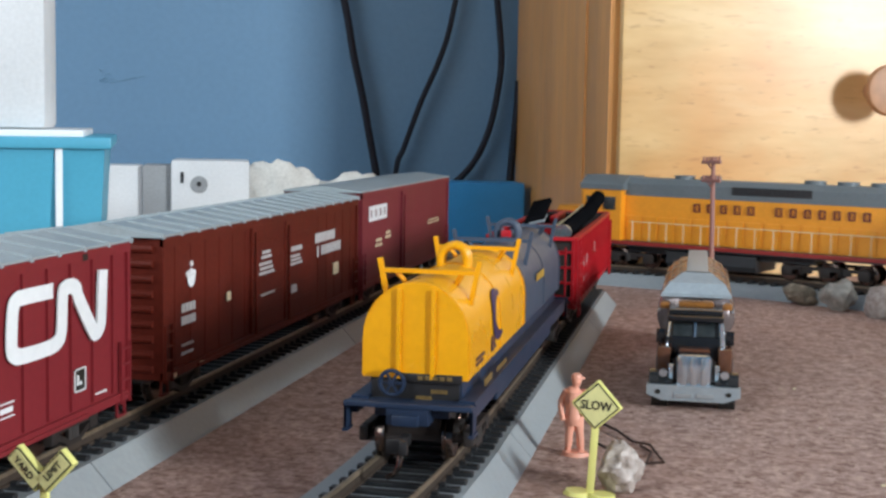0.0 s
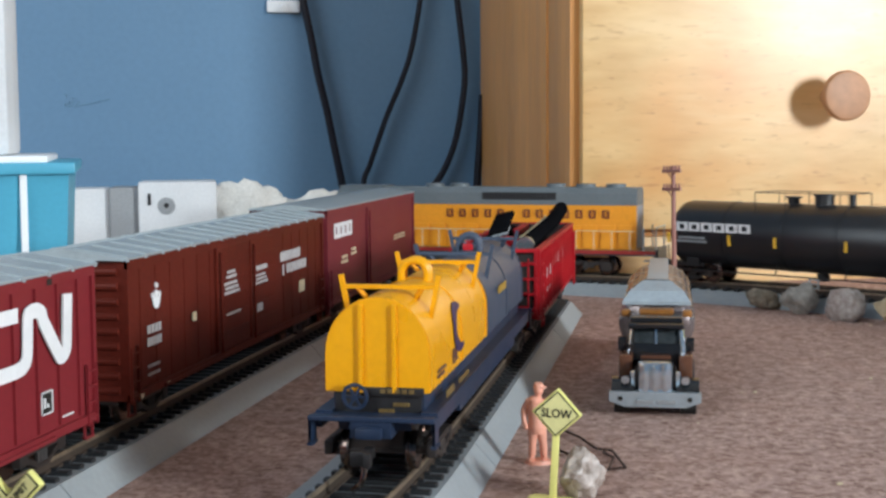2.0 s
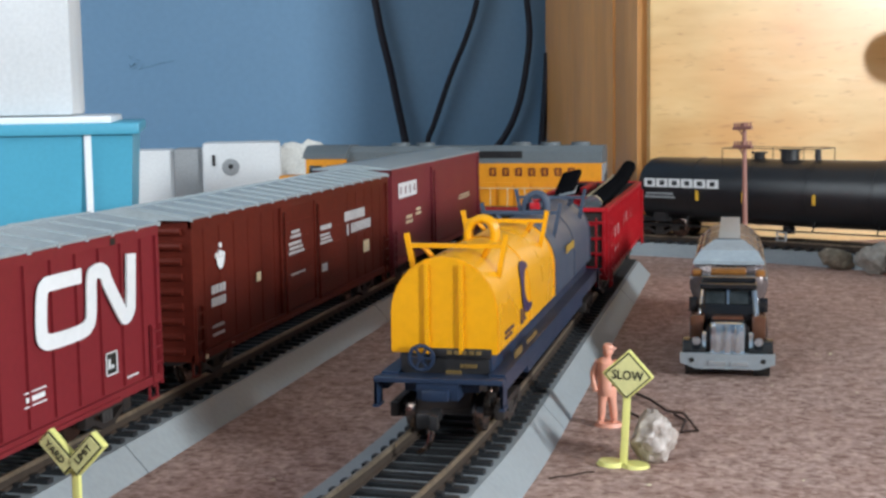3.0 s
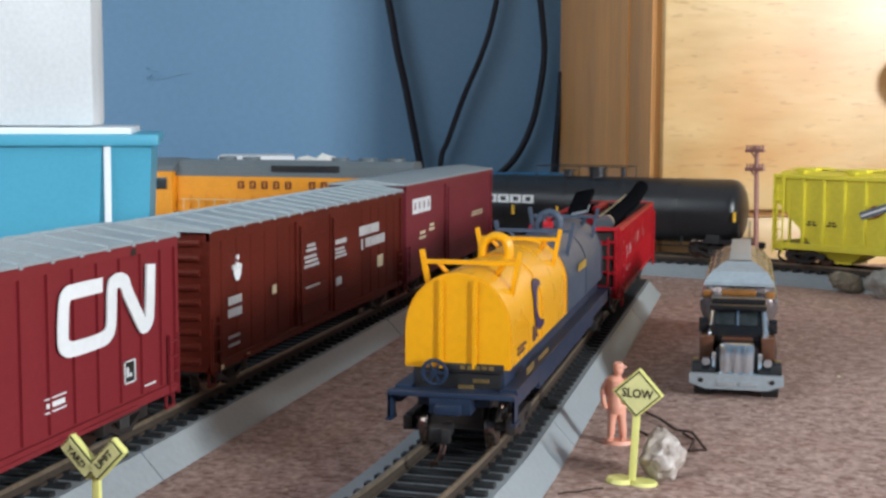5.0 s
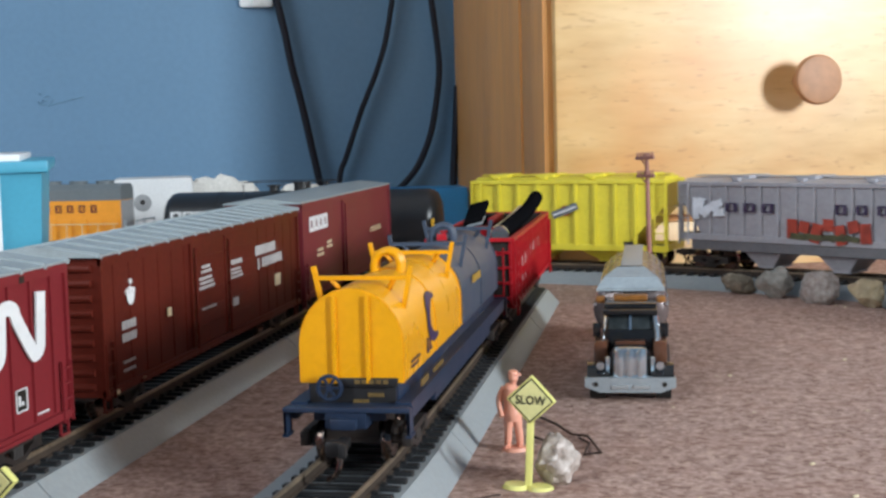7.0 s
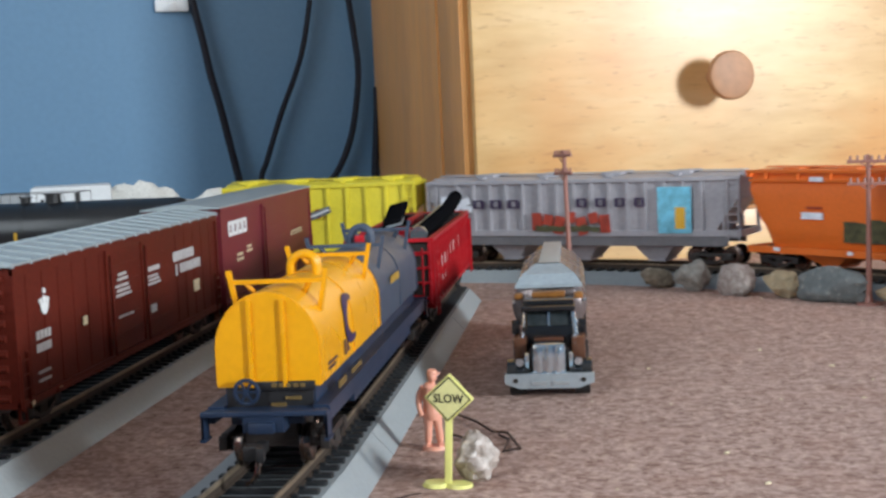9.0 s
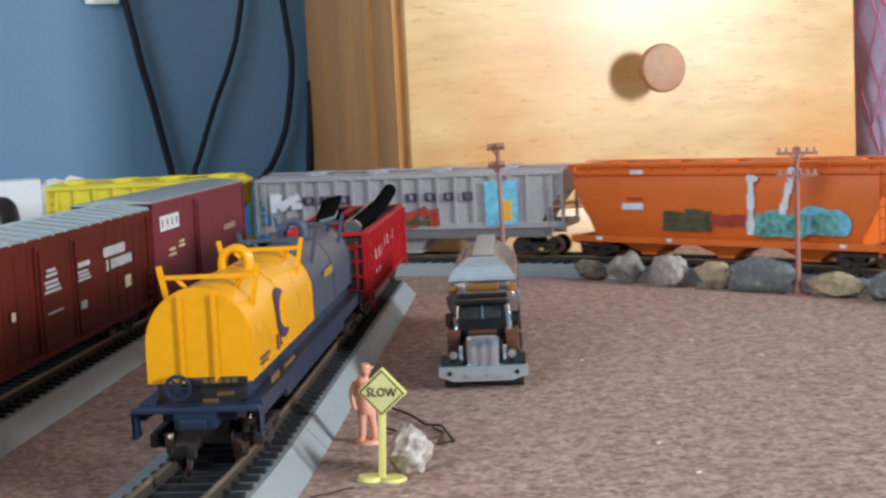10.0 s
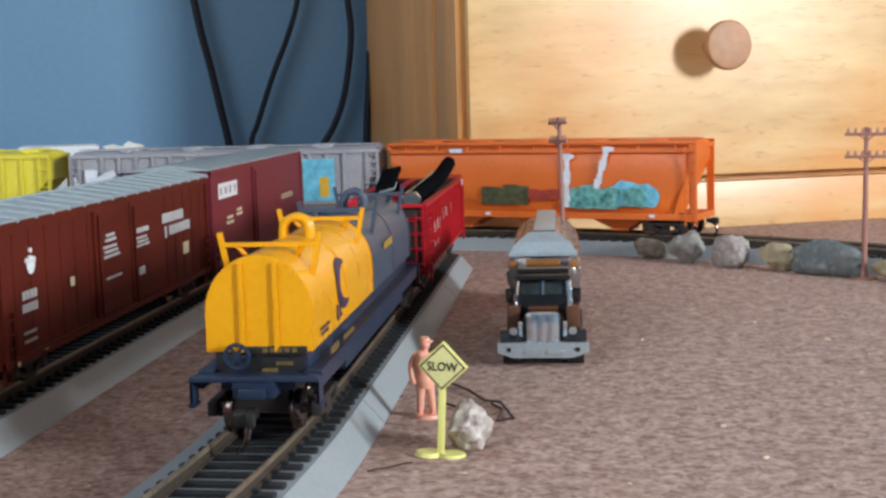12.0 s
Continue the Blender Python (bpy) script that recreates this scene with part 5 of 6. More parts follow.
# ---- the toy lorry with its tank ----
def lorry():
    top = thing("tanker_truck", pose(0.0640, 0.2440, 0, 0, 0, 0.5), "toy tanker truck with black cab and pewter tank", "toy truck")
    # front at y 0, length runs back along +y
    bm = B()
    outline = [(-0.0138, 0.0052), (-0.0092, 0.0034), (0.0092, 0.0034), (0.0138, 0.0052), (0.0138, 0.0084), (-0.0138, 0.0084)]
    vs = [[bm.verts.new((x, y, z)) for x, z in outline] for y in (-0.0014, 0.0020)]
    for i in range(6):
        bm.faces.new((vs[0][i], vs[0][(i + 1) % 6], vs[1][(i + 1) % 6], vs[1][i]))
    bm.faces.new(vs[0]); bm.faces.new(vs[1][::-1])
    bumper = part("bumper", bm, SILVER, top, "silver grey front bumper", smooth=0)
    for x in (-0.0030, 0.0036):
        bm = B()
        box(bm, x, -0.0016, 0.0053, 0.0050, 0.0006, 0.0012)
        part("slot", bm, GREY_CARD, bumper, smooth=0)
    for x in (-0.0104, 0.0104):
        bm = B()
        rod(bm, (x, -0.0013, 0.0062), (x, -0.0017, 0.0062), 0.0008, seg=10)
        part("tow_hole", bm, INK, bumper)
    bm = B()
    box(bm, 0, 0.0016, 0.0124, 0.0104, 0.0030, 0.0120, bevel=0.0016)
    for k in range(3):
        box(bm, -0.0030 + 0.0030 * k, -0.0002, 0.0122, 0.0019, 0.0014, 0.0108, bevel=0.0006)
    part("grille", bm, CHROME, top, "chromed upright grille")
    bm = B()
    sweep(bm, [(-0.0062, 0.004), (0.0062, 0.004), (0.0066, 0.0152), (0.0046, 0.0178), (-0.0046, 0.0178), (-0.0066, 0.0152)], 0.003, 0.018)
    bm.transform(Matrix.Rotation(radians(90), 4, "Z") @ Matrix.Diagonal((1, -1, 1, 1)))
    part("bonnet", bm, CAB_BLACK, top, "glossy black bonnet")
    for s in (-1, 1):
        bm = B()
        arch = [(0.0068 - 0.0072 * math.cos(a), 0.0056 + 0.0066 * math.sin(a)) for a in (math.pi * k / 12 for k in range(13))]
        arch += [(0.0068 + 0.0058 * math.cos(a), 0.0056 + 0.0048 * math.sin(a)) for a in (math.pi * k / 12 for k in range(13))]
        ends = [[bm.verts.new((s * 0.0098 + dx, y, z)) for y, z in arch] for dx in (-0.0034, 0.0034)]
        for i in range(26):
            bm.faces.new((ends[0][i], ends[0][(i + 1) % 26], ends[1][(i + 1) % 26], ends[1][i]))
        for i in range(12):
            for e in ends:
                bm.faces.new((e[i], e[i + 1], e[24 - i], e[25 - i]))
        part("mudguard", bm, CAB_BLACK, top, "glossy black mudguard")
        bm = B()
        rod(bm, (s * 0.0090, -0.0002, 0.0122), (s * 0.0090, 0.0026, 0.0122), 0.0013, seg=12)
        rod(bm, (s * 0.0068, 0.0004, 0.0150), (s * 0.0068, 0.0024, 0.0096), 0.0007, seg=8)
        part("headlight", bm, CHROME, top, "small chromed headlight")
        bm = B()
        rod(bm, (s * 0.0076, 0.0068, 0.0050), (s * 0.0124, 0.0068, 0.0050), 0.0050, seg=20)
        part("front_wheel", bm, TYRE, top)
        bm = B()
        box(bm, s * 0.0106, 0.0190, 0.0215, 0.0026, 0.0012, 0.0050, bevel=0.0004)
        part("mirror", bm, CAB_BLACK, top)
        bm = B()
        rod(bm, (s * 0.0086 , 0.0172, 0.0170), (s * 0.0078, 0.0182, 0.0265), 0.0009 if s > 0 else 0.0004, seg=8)
        part("chrome_pillar", bm, CHROME, top)
    bm = B()
    box(bm, 0, 0.0250, 0.0130, 0.0176, 0.0160, 0.0180, bevel=0.0010)
    box(bm, 0, 0.0258, 0.0232, 0.0160, 0.0136, 0.0100, bevel=0.0014)
    cab = part("cab", bm, CAB_BLACK, top, "glossy black cab")
    bm = B()
    for s in (-1, 1):
        box(bm, s * 0.0038, 0.0186, 0.0234, 0.0068, 0.0010, 0.0064, Matrix.Rotation(radians(-8), 4, "X"), bevel=0.0003)
        box(bm, s * 0.0080, 0.0250, 0.0230, 0.0008, 0.0080, 0.0056)
    part("windscreen", bm, WINDSHIELD, cab, "dark split windscreen")
    bm = B()
    bar(bm, (0, 0.0176, 0.0204), (0, 0.0184, 0.0266), 0.0007, 0.0007)
    part("windscreen_post", bm, CHROME, cab)
    for s in (-1, 1):
        bm = B()
        box(bm, s * 0.0092, 0.0150, 0.0142, 0.0044, 0.0110, 0.0100, bevel=0.0012)
        part("flank_panel", bm, CAB_BROWN, cab, "glossy brown painted flank")
        bm = B()
        bar(bm, (s * 0.0074, 0.0174, 0.0202), (s * 0.0072, 0.0184, 0.0268), 0.0009, 0.0009)
        part("window_post", bm, CAB_BLACK, cab)
    bm = B()
    box(bm, 0, 0.0146, 0.0180, 0.0092, 0.0060, 0.0010, bevel=0.0003)
    part("bonnet_panel", bm, CAB_BROWN, cab, "glossy brown panel on the bonnet")
    bm = B()
    box(bm, 0, 0.0178, 0.0285, 0.0172, 0.0060, 0.0018, Matrix.Rotation(radians(10), 4, "X"), bevel=0.0006)
    box(bm, 0, 0.0240, 0.0298, 0.0166, 0.0120, 0.0022, bevel=0.0008)
    part("sun_visor", bm, CAB_BLACK, cab, "dark visor and cab roof")
    bm = B()
    box(bm, 0, 0.0300, 0.0316, 0.0110, 0.0050, 0.0020, bevel=0.0008)
    for s in (-1, 1):
        box(bm, s * 0.0098, 0.0318, 0.0306, 0.0030, 0.0040, 0.0024, bevel=0.0008)
    part("roof_light_bar", bm, AMBER, cab, "amber brown roof light bar")
    bm = B()
    for k in (-1, 0, 1):
        box(bm, k * 0.0016, 0.0264, 0.0335, 0.0008, 0.0010, 0.0006)
    part("roof_markers", bm, INK, cab)
    # tank trailer
    bm = B()
    rx, rz, zc = 0.0124, 0.0118, 0.0262
    circle = [(rx * math.cos(a), zc + rz * math.sin(a)) for a in (2 * math.pi * k / 28 for k in range(28))]
    steps = [(0.0355, 0.80, 0.80, zc), (0.0375, 0.97, 0.97, zc), (0.0390, 1, 1, zc), (0.1440, 1, 1, zc), (0.1460, 0.9, 0.9, zc)]
    sweep(bm, circle, 0, 0, steps=steps)
    bm.transform(Matrix.Rotation(radians(90), 4, "Z") @ Matrix.Diagonal((1, -1, 1, 1)))
    tank = part("tank", bm, TANK_PEWTER, top, "pewter coloured tank", smooth=50)
    bm = B()
    for k in range(9):
        a = radians(30 + 15 * k)
        bar(bm, (rx * 1.02 * math.cos(a), 0.039, zc + rz * 1.02 * math.sin(a)), (rx * 1.02 * math.cos(a), 0.144, zc + rz * 1.02 * math.sin(a)), 0.0005, 0.0002)
    part("tank_ribs", bm, TANK_PEWTER, tank, smooth=0)
    bm = B()
    box(bm, 0, 0.094, zc + rz + 0.0010, 0.0072, 0.098, 0.0022, bevel=0.0003)
    part("walkway", bm, FAIRING, tank, "silver grey walkway on the tank")
    bm = B()
    vs = [[bm.verts.new(p) for p in ((-w, y, z), (w, y, z), (w * 0.98, y, z + 0.0012), (-w * 0.98, y, z + 0.0012))] for w, y, z in ((0.0112, 0.0340, 0.0332), (0.0090, 0.0375, 0.0366), (0.0046, 0.0455, 0.0396))]
    for r, q in zip(vs, vs[1:]):
        for i in range(4):
            bm.faces.new((r[i], r[(i + 1) % 4], q[(i + 1) % 4], q[i]))
    bm.faces.new(vs[0]); bm.faces.new(vs[-1])
    part("fairing", bm, FAIRING, tank, "pale grey front fairing", smooth=0)
    bm = B()
    box(bm, 0, 0.0462, 0.0404, 0.0080, 0.0012, 0.0014, bevel=0.0002)
    part("hatch_edge", bm, INK, tank, "dark edge of the walkway")
    bm = B()
    for s in (-1, 1):
        rod(bm, (s * 0.0117, 0.0360, zc + 0.002), (s * 0.0117, 0.144, zc + 0.002), 0.0006, seg=8)
    part("side_rails", bm, CHROME, tank)
    bm = B()
    box(bm, 0, 0.074, 0.0095, 0.0110, 0.142, 0.0040)
    box(bm, 0, 0.032, 0.0090, 0.0230, 0.016, 0.0060, bevel=0.001)
    part("chassis", bm, UNDER, top)
    for y in (0.046, 0.058, 0.124, 0.136):
        for s in (-1, 1):
            bm = B()
            rod(bm, (s * 0.0070, y, 0.0050), (s * 0.0124, y, 0.0050), 0.0050, seg=20)
            part("rear_wheel", bm, TYRE, top)
    bm = B()
    for s in (-1, 1):
        box(bm, s * 0.0088, 0.0262, 0.0150, 0.0006, 0.0080, 0.0070, bevel=0.0002)
        box(bm, s * 0.0040, 0.0150, 0.0158, 0.0040, 0.0050, 0.0006, bevel=0.0002)
    part("brown_panel", bm, CAB_BROWN, cab, "glossy brown painted panel", smooth=0)
    top.scale = (1.08, 1.0, 0.985)


lorry()


# ---- signs, figure, stones, poles ----
def slow_sign():
    top = thing("road_sign", pose(0.0407, 0.1352, 0, 0, 3.0, -4), "pale yellow plastic diamond road sign reading SLOW", "sign")
    bm = B()
    for x in (-0.0031, 0.0031):
        rod(bm, (x, 0, 0), (x, 0, 0.0010), 0.0036, 0.0030, seg=24)
    part("base", bm, SIGN_YELLOW, top, "round double foot")
    bm = B()
    box(bm, 0, 0, 0.0100, 0.0018, 0.0014, 0.0190, bevel=0.0003)
    part("post", bm, SIGN_YELLOW, top)
    bm = B()
    box(bm, 0, 0, 0.0229, 0.0090, 0.0016, 0.0090, Matrix.Rotation(radians(45), 4, "Y"), bevel=0.0003)
    plate = part("plate", bm, SIGN_YELLOW, top)
    bm = B()
    box(bm, 0, -0.0009, 0.0229, 0.0081, 0.0003, 0.0081, Matrix.Rotation(radians(45), 4, "Y"))
    part("border", bm, INK, plate, smooth=0)
    bm = B()
    box(bm, 0, -0.00115, 0.0229, 0.0074, 0.0003, 0.0074, Matrix.Rotation(radians(45), 4, "Y"))
    part("face", bm, SIGN_FACE, plate, smooth=0)
    me = letters("SLOW", 0.0023)
    me.transform(Matrix.Translation((0, -0.0014, 0.0229)) @ Matrix.Diagonal((0.86, 1, 1, 1)))
    me.materials.append(INK)
    part("letters", me, INK, plate, "black letters SLOW")


def yard_sign():
    top = thing("yard_sign", pose(-0.0450, 0.0205, 0.0, 0, 0, -6), "pale yellow plastic winged sign reading YARD LIMIT", "sign")
    bm = B()
    rod(bm, (0, 0, 0), (0, 0, 0.0010), 0.0042, 0.0036, seg=24)
    part("base", bm, SIGN_YELLOW, top)
    bm = B()
    box(bm, 0, 0.0006, 0.0140, 0.0016, 0.0010, 0.0265, bevel=0.0003)
    part("post", bm, SIGN_YELLOW, top)
    for s, word in ((-1, "YARD"), (1, "LIMIT")):
        turn = Matrix.Translation((0, 0, 0.0270)) @ Matrix.Rotation(radians(-45 * s), 4, "Y")
        bm = B()
        box(bm, s * 0.0039, 0, 0.0, 0.0080, 0.0016, 0.0036, bevel=0.0003)
        bm.transform(turn)
        wing = part("wing", bm, SIGN_YELLOW, top)
        bm = B()
        box(bm, s * 0.0039, -0.0009, 0, 0.0074, 0.0003, 0.0031)
        bm.transform(turn)
        part("border", bm, INK, wing, smooth=0)
        bm = B()
        box(bm, s * 0.0039, -0.00115, 0, 0.0069, 0.0003, 0.0026)
        bm.transform(turn)
        part("face", bm, SIGN_FACE, wing, smooth=0)
        me = letters(word, 0.0013)
        me.transform(turn @ Matrix.Translation((s * 0.0041, -0.0014, 0)))
        me.materials.append(INK)
        part("letters", me, INK, wing)


def limb(bm, points, radii, seg=10):
    pts = curve_points(points, 5)
    n = len(pts)
    rings = []
    for i, p in enumerate(pts):
        d = (pts[min(i + 1, n - 1)] - pts[max(i - 1, 0)]).normalized()
        u = d.cross(Vector((0.0, 1.0, 0.12))).normalized()
        v = d.cross(u)
        f = i / (n - 1) * (len(radii) - 1)
        k = min(int(f), len(radii) - 2)
        r = radii[k] + (radii[k + 1] - radii[k]) * (f - k)
        rings.append([bm.verts.new(p + r * (u * math.cos(a) + v * math.sin(a))) for a in (2 * math.pi * q / seg for q in range(seg))])
    for a, b in zip(rings, rings[1:]):
        for i in range(seg):
            bm.faces.new((a[i], a[(i + 1) % seg], b[(i + 1) % seg], b[i]))
    bm.faces.new(rings[0])
    bm.faces.new(rings[-1])


def figure():
    bm = B()
    bmesh.ops.create_cone(bm, cap_ends=True, segments=28, radius1=0.0041, radius2=0.0036, depth=0.0010, matrix=Matrix.Translation((0.0006, 0, 0.0005)) @ Matrix.Diagonal((1.0, 0.8, 1, 1)))
    limb(bm, [(-0.0015, -0.0014, 0.0012), (-0.0015, 0.0006, 0.0014)], [0.0007, 0.0009])
    limb(bm, [(0.0023, -0.0010, 0.0012), (0.0022, 0.0010, 0.0014)], [0.0007, 0.0009])
    limb(bm, [(-0.0015, 0.0004, 0.0010), (-0.0013, 0.0, 0.0036), (-0.0012, -0.0003, 0.0062), (-0.0008, 0, 0.0112)], [0.0008, 0.0011, 0.0011, 0.0019], 14)
    limb(bm, [(0.0022, 0.0008, 0.0010), (0.0020, 0.0002, 0.0036), (0.0017, -0.0002, 0.0062), (0.0009, 0, 0.0112)], [0.0008, 0.0011, 0.0011, 0.0019], 14)
    limb(bm, [(0.0001, 0, 0.0086), (0.0001, 0, 0.0104), (0.0, 0.0001, 0.0130), (-0.0001, 0.0003, 0.0160), (0.0, 0.0002, 0.0180), (0.0003, 0, 0.0191)], [0.0022, 0.0026, 0.0024, 0.0026, 0.0024, 0.0009], 16)
    limb(bm, [(-0.0020, 0.0002, 0.0180), (-0.0034, 0.0008, 0.0150), (-0.0035, -0.0002, 0.0122), (-0.0030, -0.0014, 0.0100)], [0.0011, 0.0010, 0.0008, 0.0007], 12)
    limb(bm, [(0.0022, 0.0002, 0.0180), (0.0034, 0.0009, 0.0152), (0.0030, -0.0010, 0.0128), (0.0018, -0.0024, 0.0120)], [0.0011, 0.0010, 0.0008, 0.0007], 12)
    limb(bm, [(0.0003, 0, 0.0184), (0.0004, 0, 0.0200)], [0.0010, 0.0009])
    bmesh.ops.create_icosphere(bm, subdivisions=3, radius=0.0015, matrix=Matrix.Translation((0.0005, -0.0001, 0.0210)) @ Matrix.Diagonal((0.95, 1.1, 1.15, 1)))
    bmesh.ops.create_cone(bm, cap_ends=True, segments=16, radius1=0.0016, radius2=0.0012, depth=0.0010, matrix=Matrix.Translation((0.0005, 0.0, 0.0223)) @ Matrix.Rotation(0.15, 4, "X"))
    bmesh.ops.create_cone(bm, cap_ends=True, segments=16, radius1=0.0013, radius2=0.0012, depth=0.0003, matrix=Matrix.Translation((0.0015, -0.0006, 0.0219)) @ Matrix.Rotation(0.1, 4, "X"))
    solid("figurine", bm, FLESH, pose(0.0324, 0.1755, 0, 0, 0, 10), "small unpainted pink plastic figurine standing on a round foot", "figurine")


def stone(name, label, mat, m, sx, sy, sz, seed, rough=0.22, sub=4, group=""):
    bm = B()
    bmesh.ops.create_icosphere(bm, subdivisions=sub, radius=0.5)
    rs = random.Random(seed)
    planes = [(Vector((rs.gauss(0, 1), rs.gauss(0, 1), rs.gauss(0, 1))).normalized(), rs.uniform(0.33, 0.47)) for _ in range(11)]
    off = Vector((seed * 3.1, seed * 1.7, 0))
    for v in bm.verts:
        p = v.co.copy()
        for n, d in planes:
            k = p.dot(n) - d
            if k > 0:
                p -= n * k * 0.9
        p *= 1 + rough * noise.noise(p * 2.2 + off) + rough * 0.40 * noise.noise(p * 7 + off) + rough * 0.16 * noise.noise(p * 17 + off)
        v.co = Vector((p.x * sx, p.y * sy, p.z * sz))
    low = min(v.co.z for v in bm.verts)
    for v in bm.verts:
        v.co.z = max(v.co.z - low - sz * 0.06, 0.0)
    solid(name, bm, mat, m, label, "stone", group, smooth=28)


slow_sign()
yard_sign()
figure()
stone("quartz_stone", "lumpy milky quartz pebble beside the sign", QUARTZ, pose(0.0478, 0.1400, 0, 0, 0, 20), 0.0124, 0.0106, 0.0122, 7, 0.36)
for i, (x, y, sx, sz, k, rz) in enumerate(((0.1150, 0.5300, 0.0160, 0.0122, 0, -20), (0.1318, 0.5120, 0.0178, 0.0158, 1, -30), (0.1528, 0.4895, 0.0182, 0.0196, 2, -35), (0.1740, 0.4745, 0.0180, 0.0132, 3, -40),
                                        (0.1935, 0.4530, 0.0375, 0.0162, 4, -42), (0.2225, 0.4300, 0.0260, 0.0135, 3, -46), (0.2430, 0.4060, 0.0280, 0.0135, 4, -50), (0.2610, 0.3780, 0.0260, 0.0140, 1, -54))):
    words = ("rounded grey brown pebble", "pale grey upright pebble", "pink speckled granite pebble", "buff coloured angular pebble", "long slate grey stone")[k]
    stone("stone", words + " in the row beside the track", STONES[k], pose(x, y, 0, 0, 0, rz), sx * 1.10, 0.0150, sz * 1.08, 20 + i, 0.3, group="stones along the track")


def telegraph_pole(m, height, arms, label):
    top = thing("telegraph_pole", m, label, "telegraph pole", "telegraph poles")
    bm = B()
    rod(bm, (0, 0, 0), (0, 0, 0.0011), 0.0062, 0.0055, seg=20)
    rod(bm, (0, 0, 0.0011), (0, 0, 0.0045), 0.0022, 0.0014, seg=12)
    part("foot", bm, POLE, top)
    bm = B()
    rod(bm, (0, 0, 0.0010), (0, 0, height), 0.0014, 0.0010, seg=12)
    part("pole", bm, POLE, top)
    for z, w in arms:
        bm = B()
        box(bm, 0, -0.0010, z, w, 0.0010, 0.0015, bevel=0.0002)
        for s in (-1, 1):
            bar(bm, (s * w * 0.22, -0.0012, z), (0, -0.0012, z - 0.0030), 0.0006, 0.0006)
        arm = part("cross_arm", bm, POLE, top)
        bm = B()
        rod(bm, (0, -0.0010, 0.0005), (0, -0.0010, 0.0028), 0.0007, 0.0005, seg=8)
        pieces("insulator", bm, POLE, arm, [(-w / 2 + w * (k + 0.5) / 6, 0, z) for k in range(6)], smooth=35)


telegraph_pole(pose(0.0690, 0.4760, 0, 0, -2.0, -62), 0.0770, ((0.0745, 0.019), (0.0655, 0.019)), "thin brown plastic telegraph pole behind the toy truck")
telegraph_pole(pose(0.2075, 0.4405, 0, 0, 0.5, -8), 0.0700, ((0.0668, 0.019), (0.0565, 0.019)), "brown plastic telegraph pole with two cross arms among the stones")

# a dry twig behind the quartz
bm = B()
tube(bm, [(x, y, 0.0008 + 0.0004 * (k % 2)) for k, (x, y) in enumerate([(0.0357, 0.2168), (0.0424, 0.2046), (0.048, 0.1924), (0.0529, 0.1887), (0.0574, 0.1709), (0.053, 0.1664), (0.0537, 0.1817), (0.0504, 0.1866)])], 0.0004, 6)
tube(bm, [(x, y, 0.0008) for x, y in [(0.0366, 0.1891), (0.0389, 0.1869), (0.0412, 0.1826)]], 0.0004, 6)
solid("twig", bm, TWIG, pose(0, 0, 0), "dark dry twig lying on the board", "twig")
# the SLOW sign's shadow on the board, drawn as a thin dark line
bm = B()
tube(bm, [(0.0245 + 0.0020 * k, 0.1200 + 0.0016 * k + 0.0006 * math.sin(2 * k), 0.0003) for k in range(6)], 0.00022, 6)
solid("thread", bm, TWIG, pose(0, 0, 0), "thin dark line on the board for the sign's shadow", "thread")


# pale crumbs scattered on the board
bm = B()
rc = random.Random(11)
for _ in range(90):
    x, y = rc.uniform(-0.068, 0.30), rc.uniform(0.0, 0.52)
    if (abs(x) < 0.024 and y < 0.51) or (abs(x - 0.064) < 0.02 and 0.24 < y < 0.38):
        continue
    s = rc.choice((0.0003, 0.0004, 0.0005, 0.0008))
    bmesh.ops.create_icosphere(bm, subdivisions=1, radius=s, matrix=Matrix.Translation((x, y, s * 0.2)) @ Matrix.Rotation(rc.uniform(0, 3), 4, "Z") @ Matrix.Diagonal((1.6, 0.9, 0.6, 1)))
solid("crumbs", bm, CREAM, pose(0, 0, 0), "tiny pale crumbs scattered on the brown board", "crumbs", kind="stuff")


# ---- behind the sidings: storage bin, boxes, cables ----
def storage_bin():
    top = thing("storage_bin", pose(-0.1585, 0.2875, 0, 0, 0, 24), "sky blue plastic storage bin with a white lid", "storage bin")
    bm = B()
    w, d, h = 0.230, 0.120, 0.0792
    rings = [[bm.verts.new((-w / 2 + sx * (w / 2 - t), d / 2 + sy * (d / 2 - t), z)) for sx, sy in ((-1, -1), (1, -1), (1, 1), (-1, 1))] for t, z in ((0.005, 0.0), (0.0012, h))]
    bm.faces.new(rings[0])
    bm.faces.new(rings[1])
    for i in range(4):
        bm.faces.new((rings[0][i], rings[0][(i + 1) % 4], rings[1][(i + 1) % 4], rings[1][i]))
    body = part("body", bm, BIN_BLUE, top)
    bm = B()
    box(bm, -w / 2, d / 2, h + 0.0018, w + 0.003, d + 0.003, 0.0046, bevel=0.0012)
    part("rim", bm, BIN_BLUE, body)
    bm = B()
    box(bm, -0.0180, 0.0006, 0.0400, 0.0026, 0.0022, 0.0800, Matrix.Rotation(radians(-0.8), 4, "X"), bevel=0.0005)
    part("white_rib", bm, BIN_WHITE, body, "white upright strip")
    bm = B()
    box(bm, -w / 2 - 0.003, d / 2, h + 0.0052, w - 0.012, d - 0.01, 0.0030, bevel=0.001)
    part("lid", bm, BIN_WHITE, top, "white lid")
    bm = B()
    box(bm, -0.1040, 0.040, h + 0.0900, 0.1620, 0.070, 0.1660, bevel=0.002)
    solid("carton", bm, CARD, pose(-0.1585, 0.2875, 0, 0, 0, 24), "plain white carton standing on the blue bin", "carton")


storage_bin()


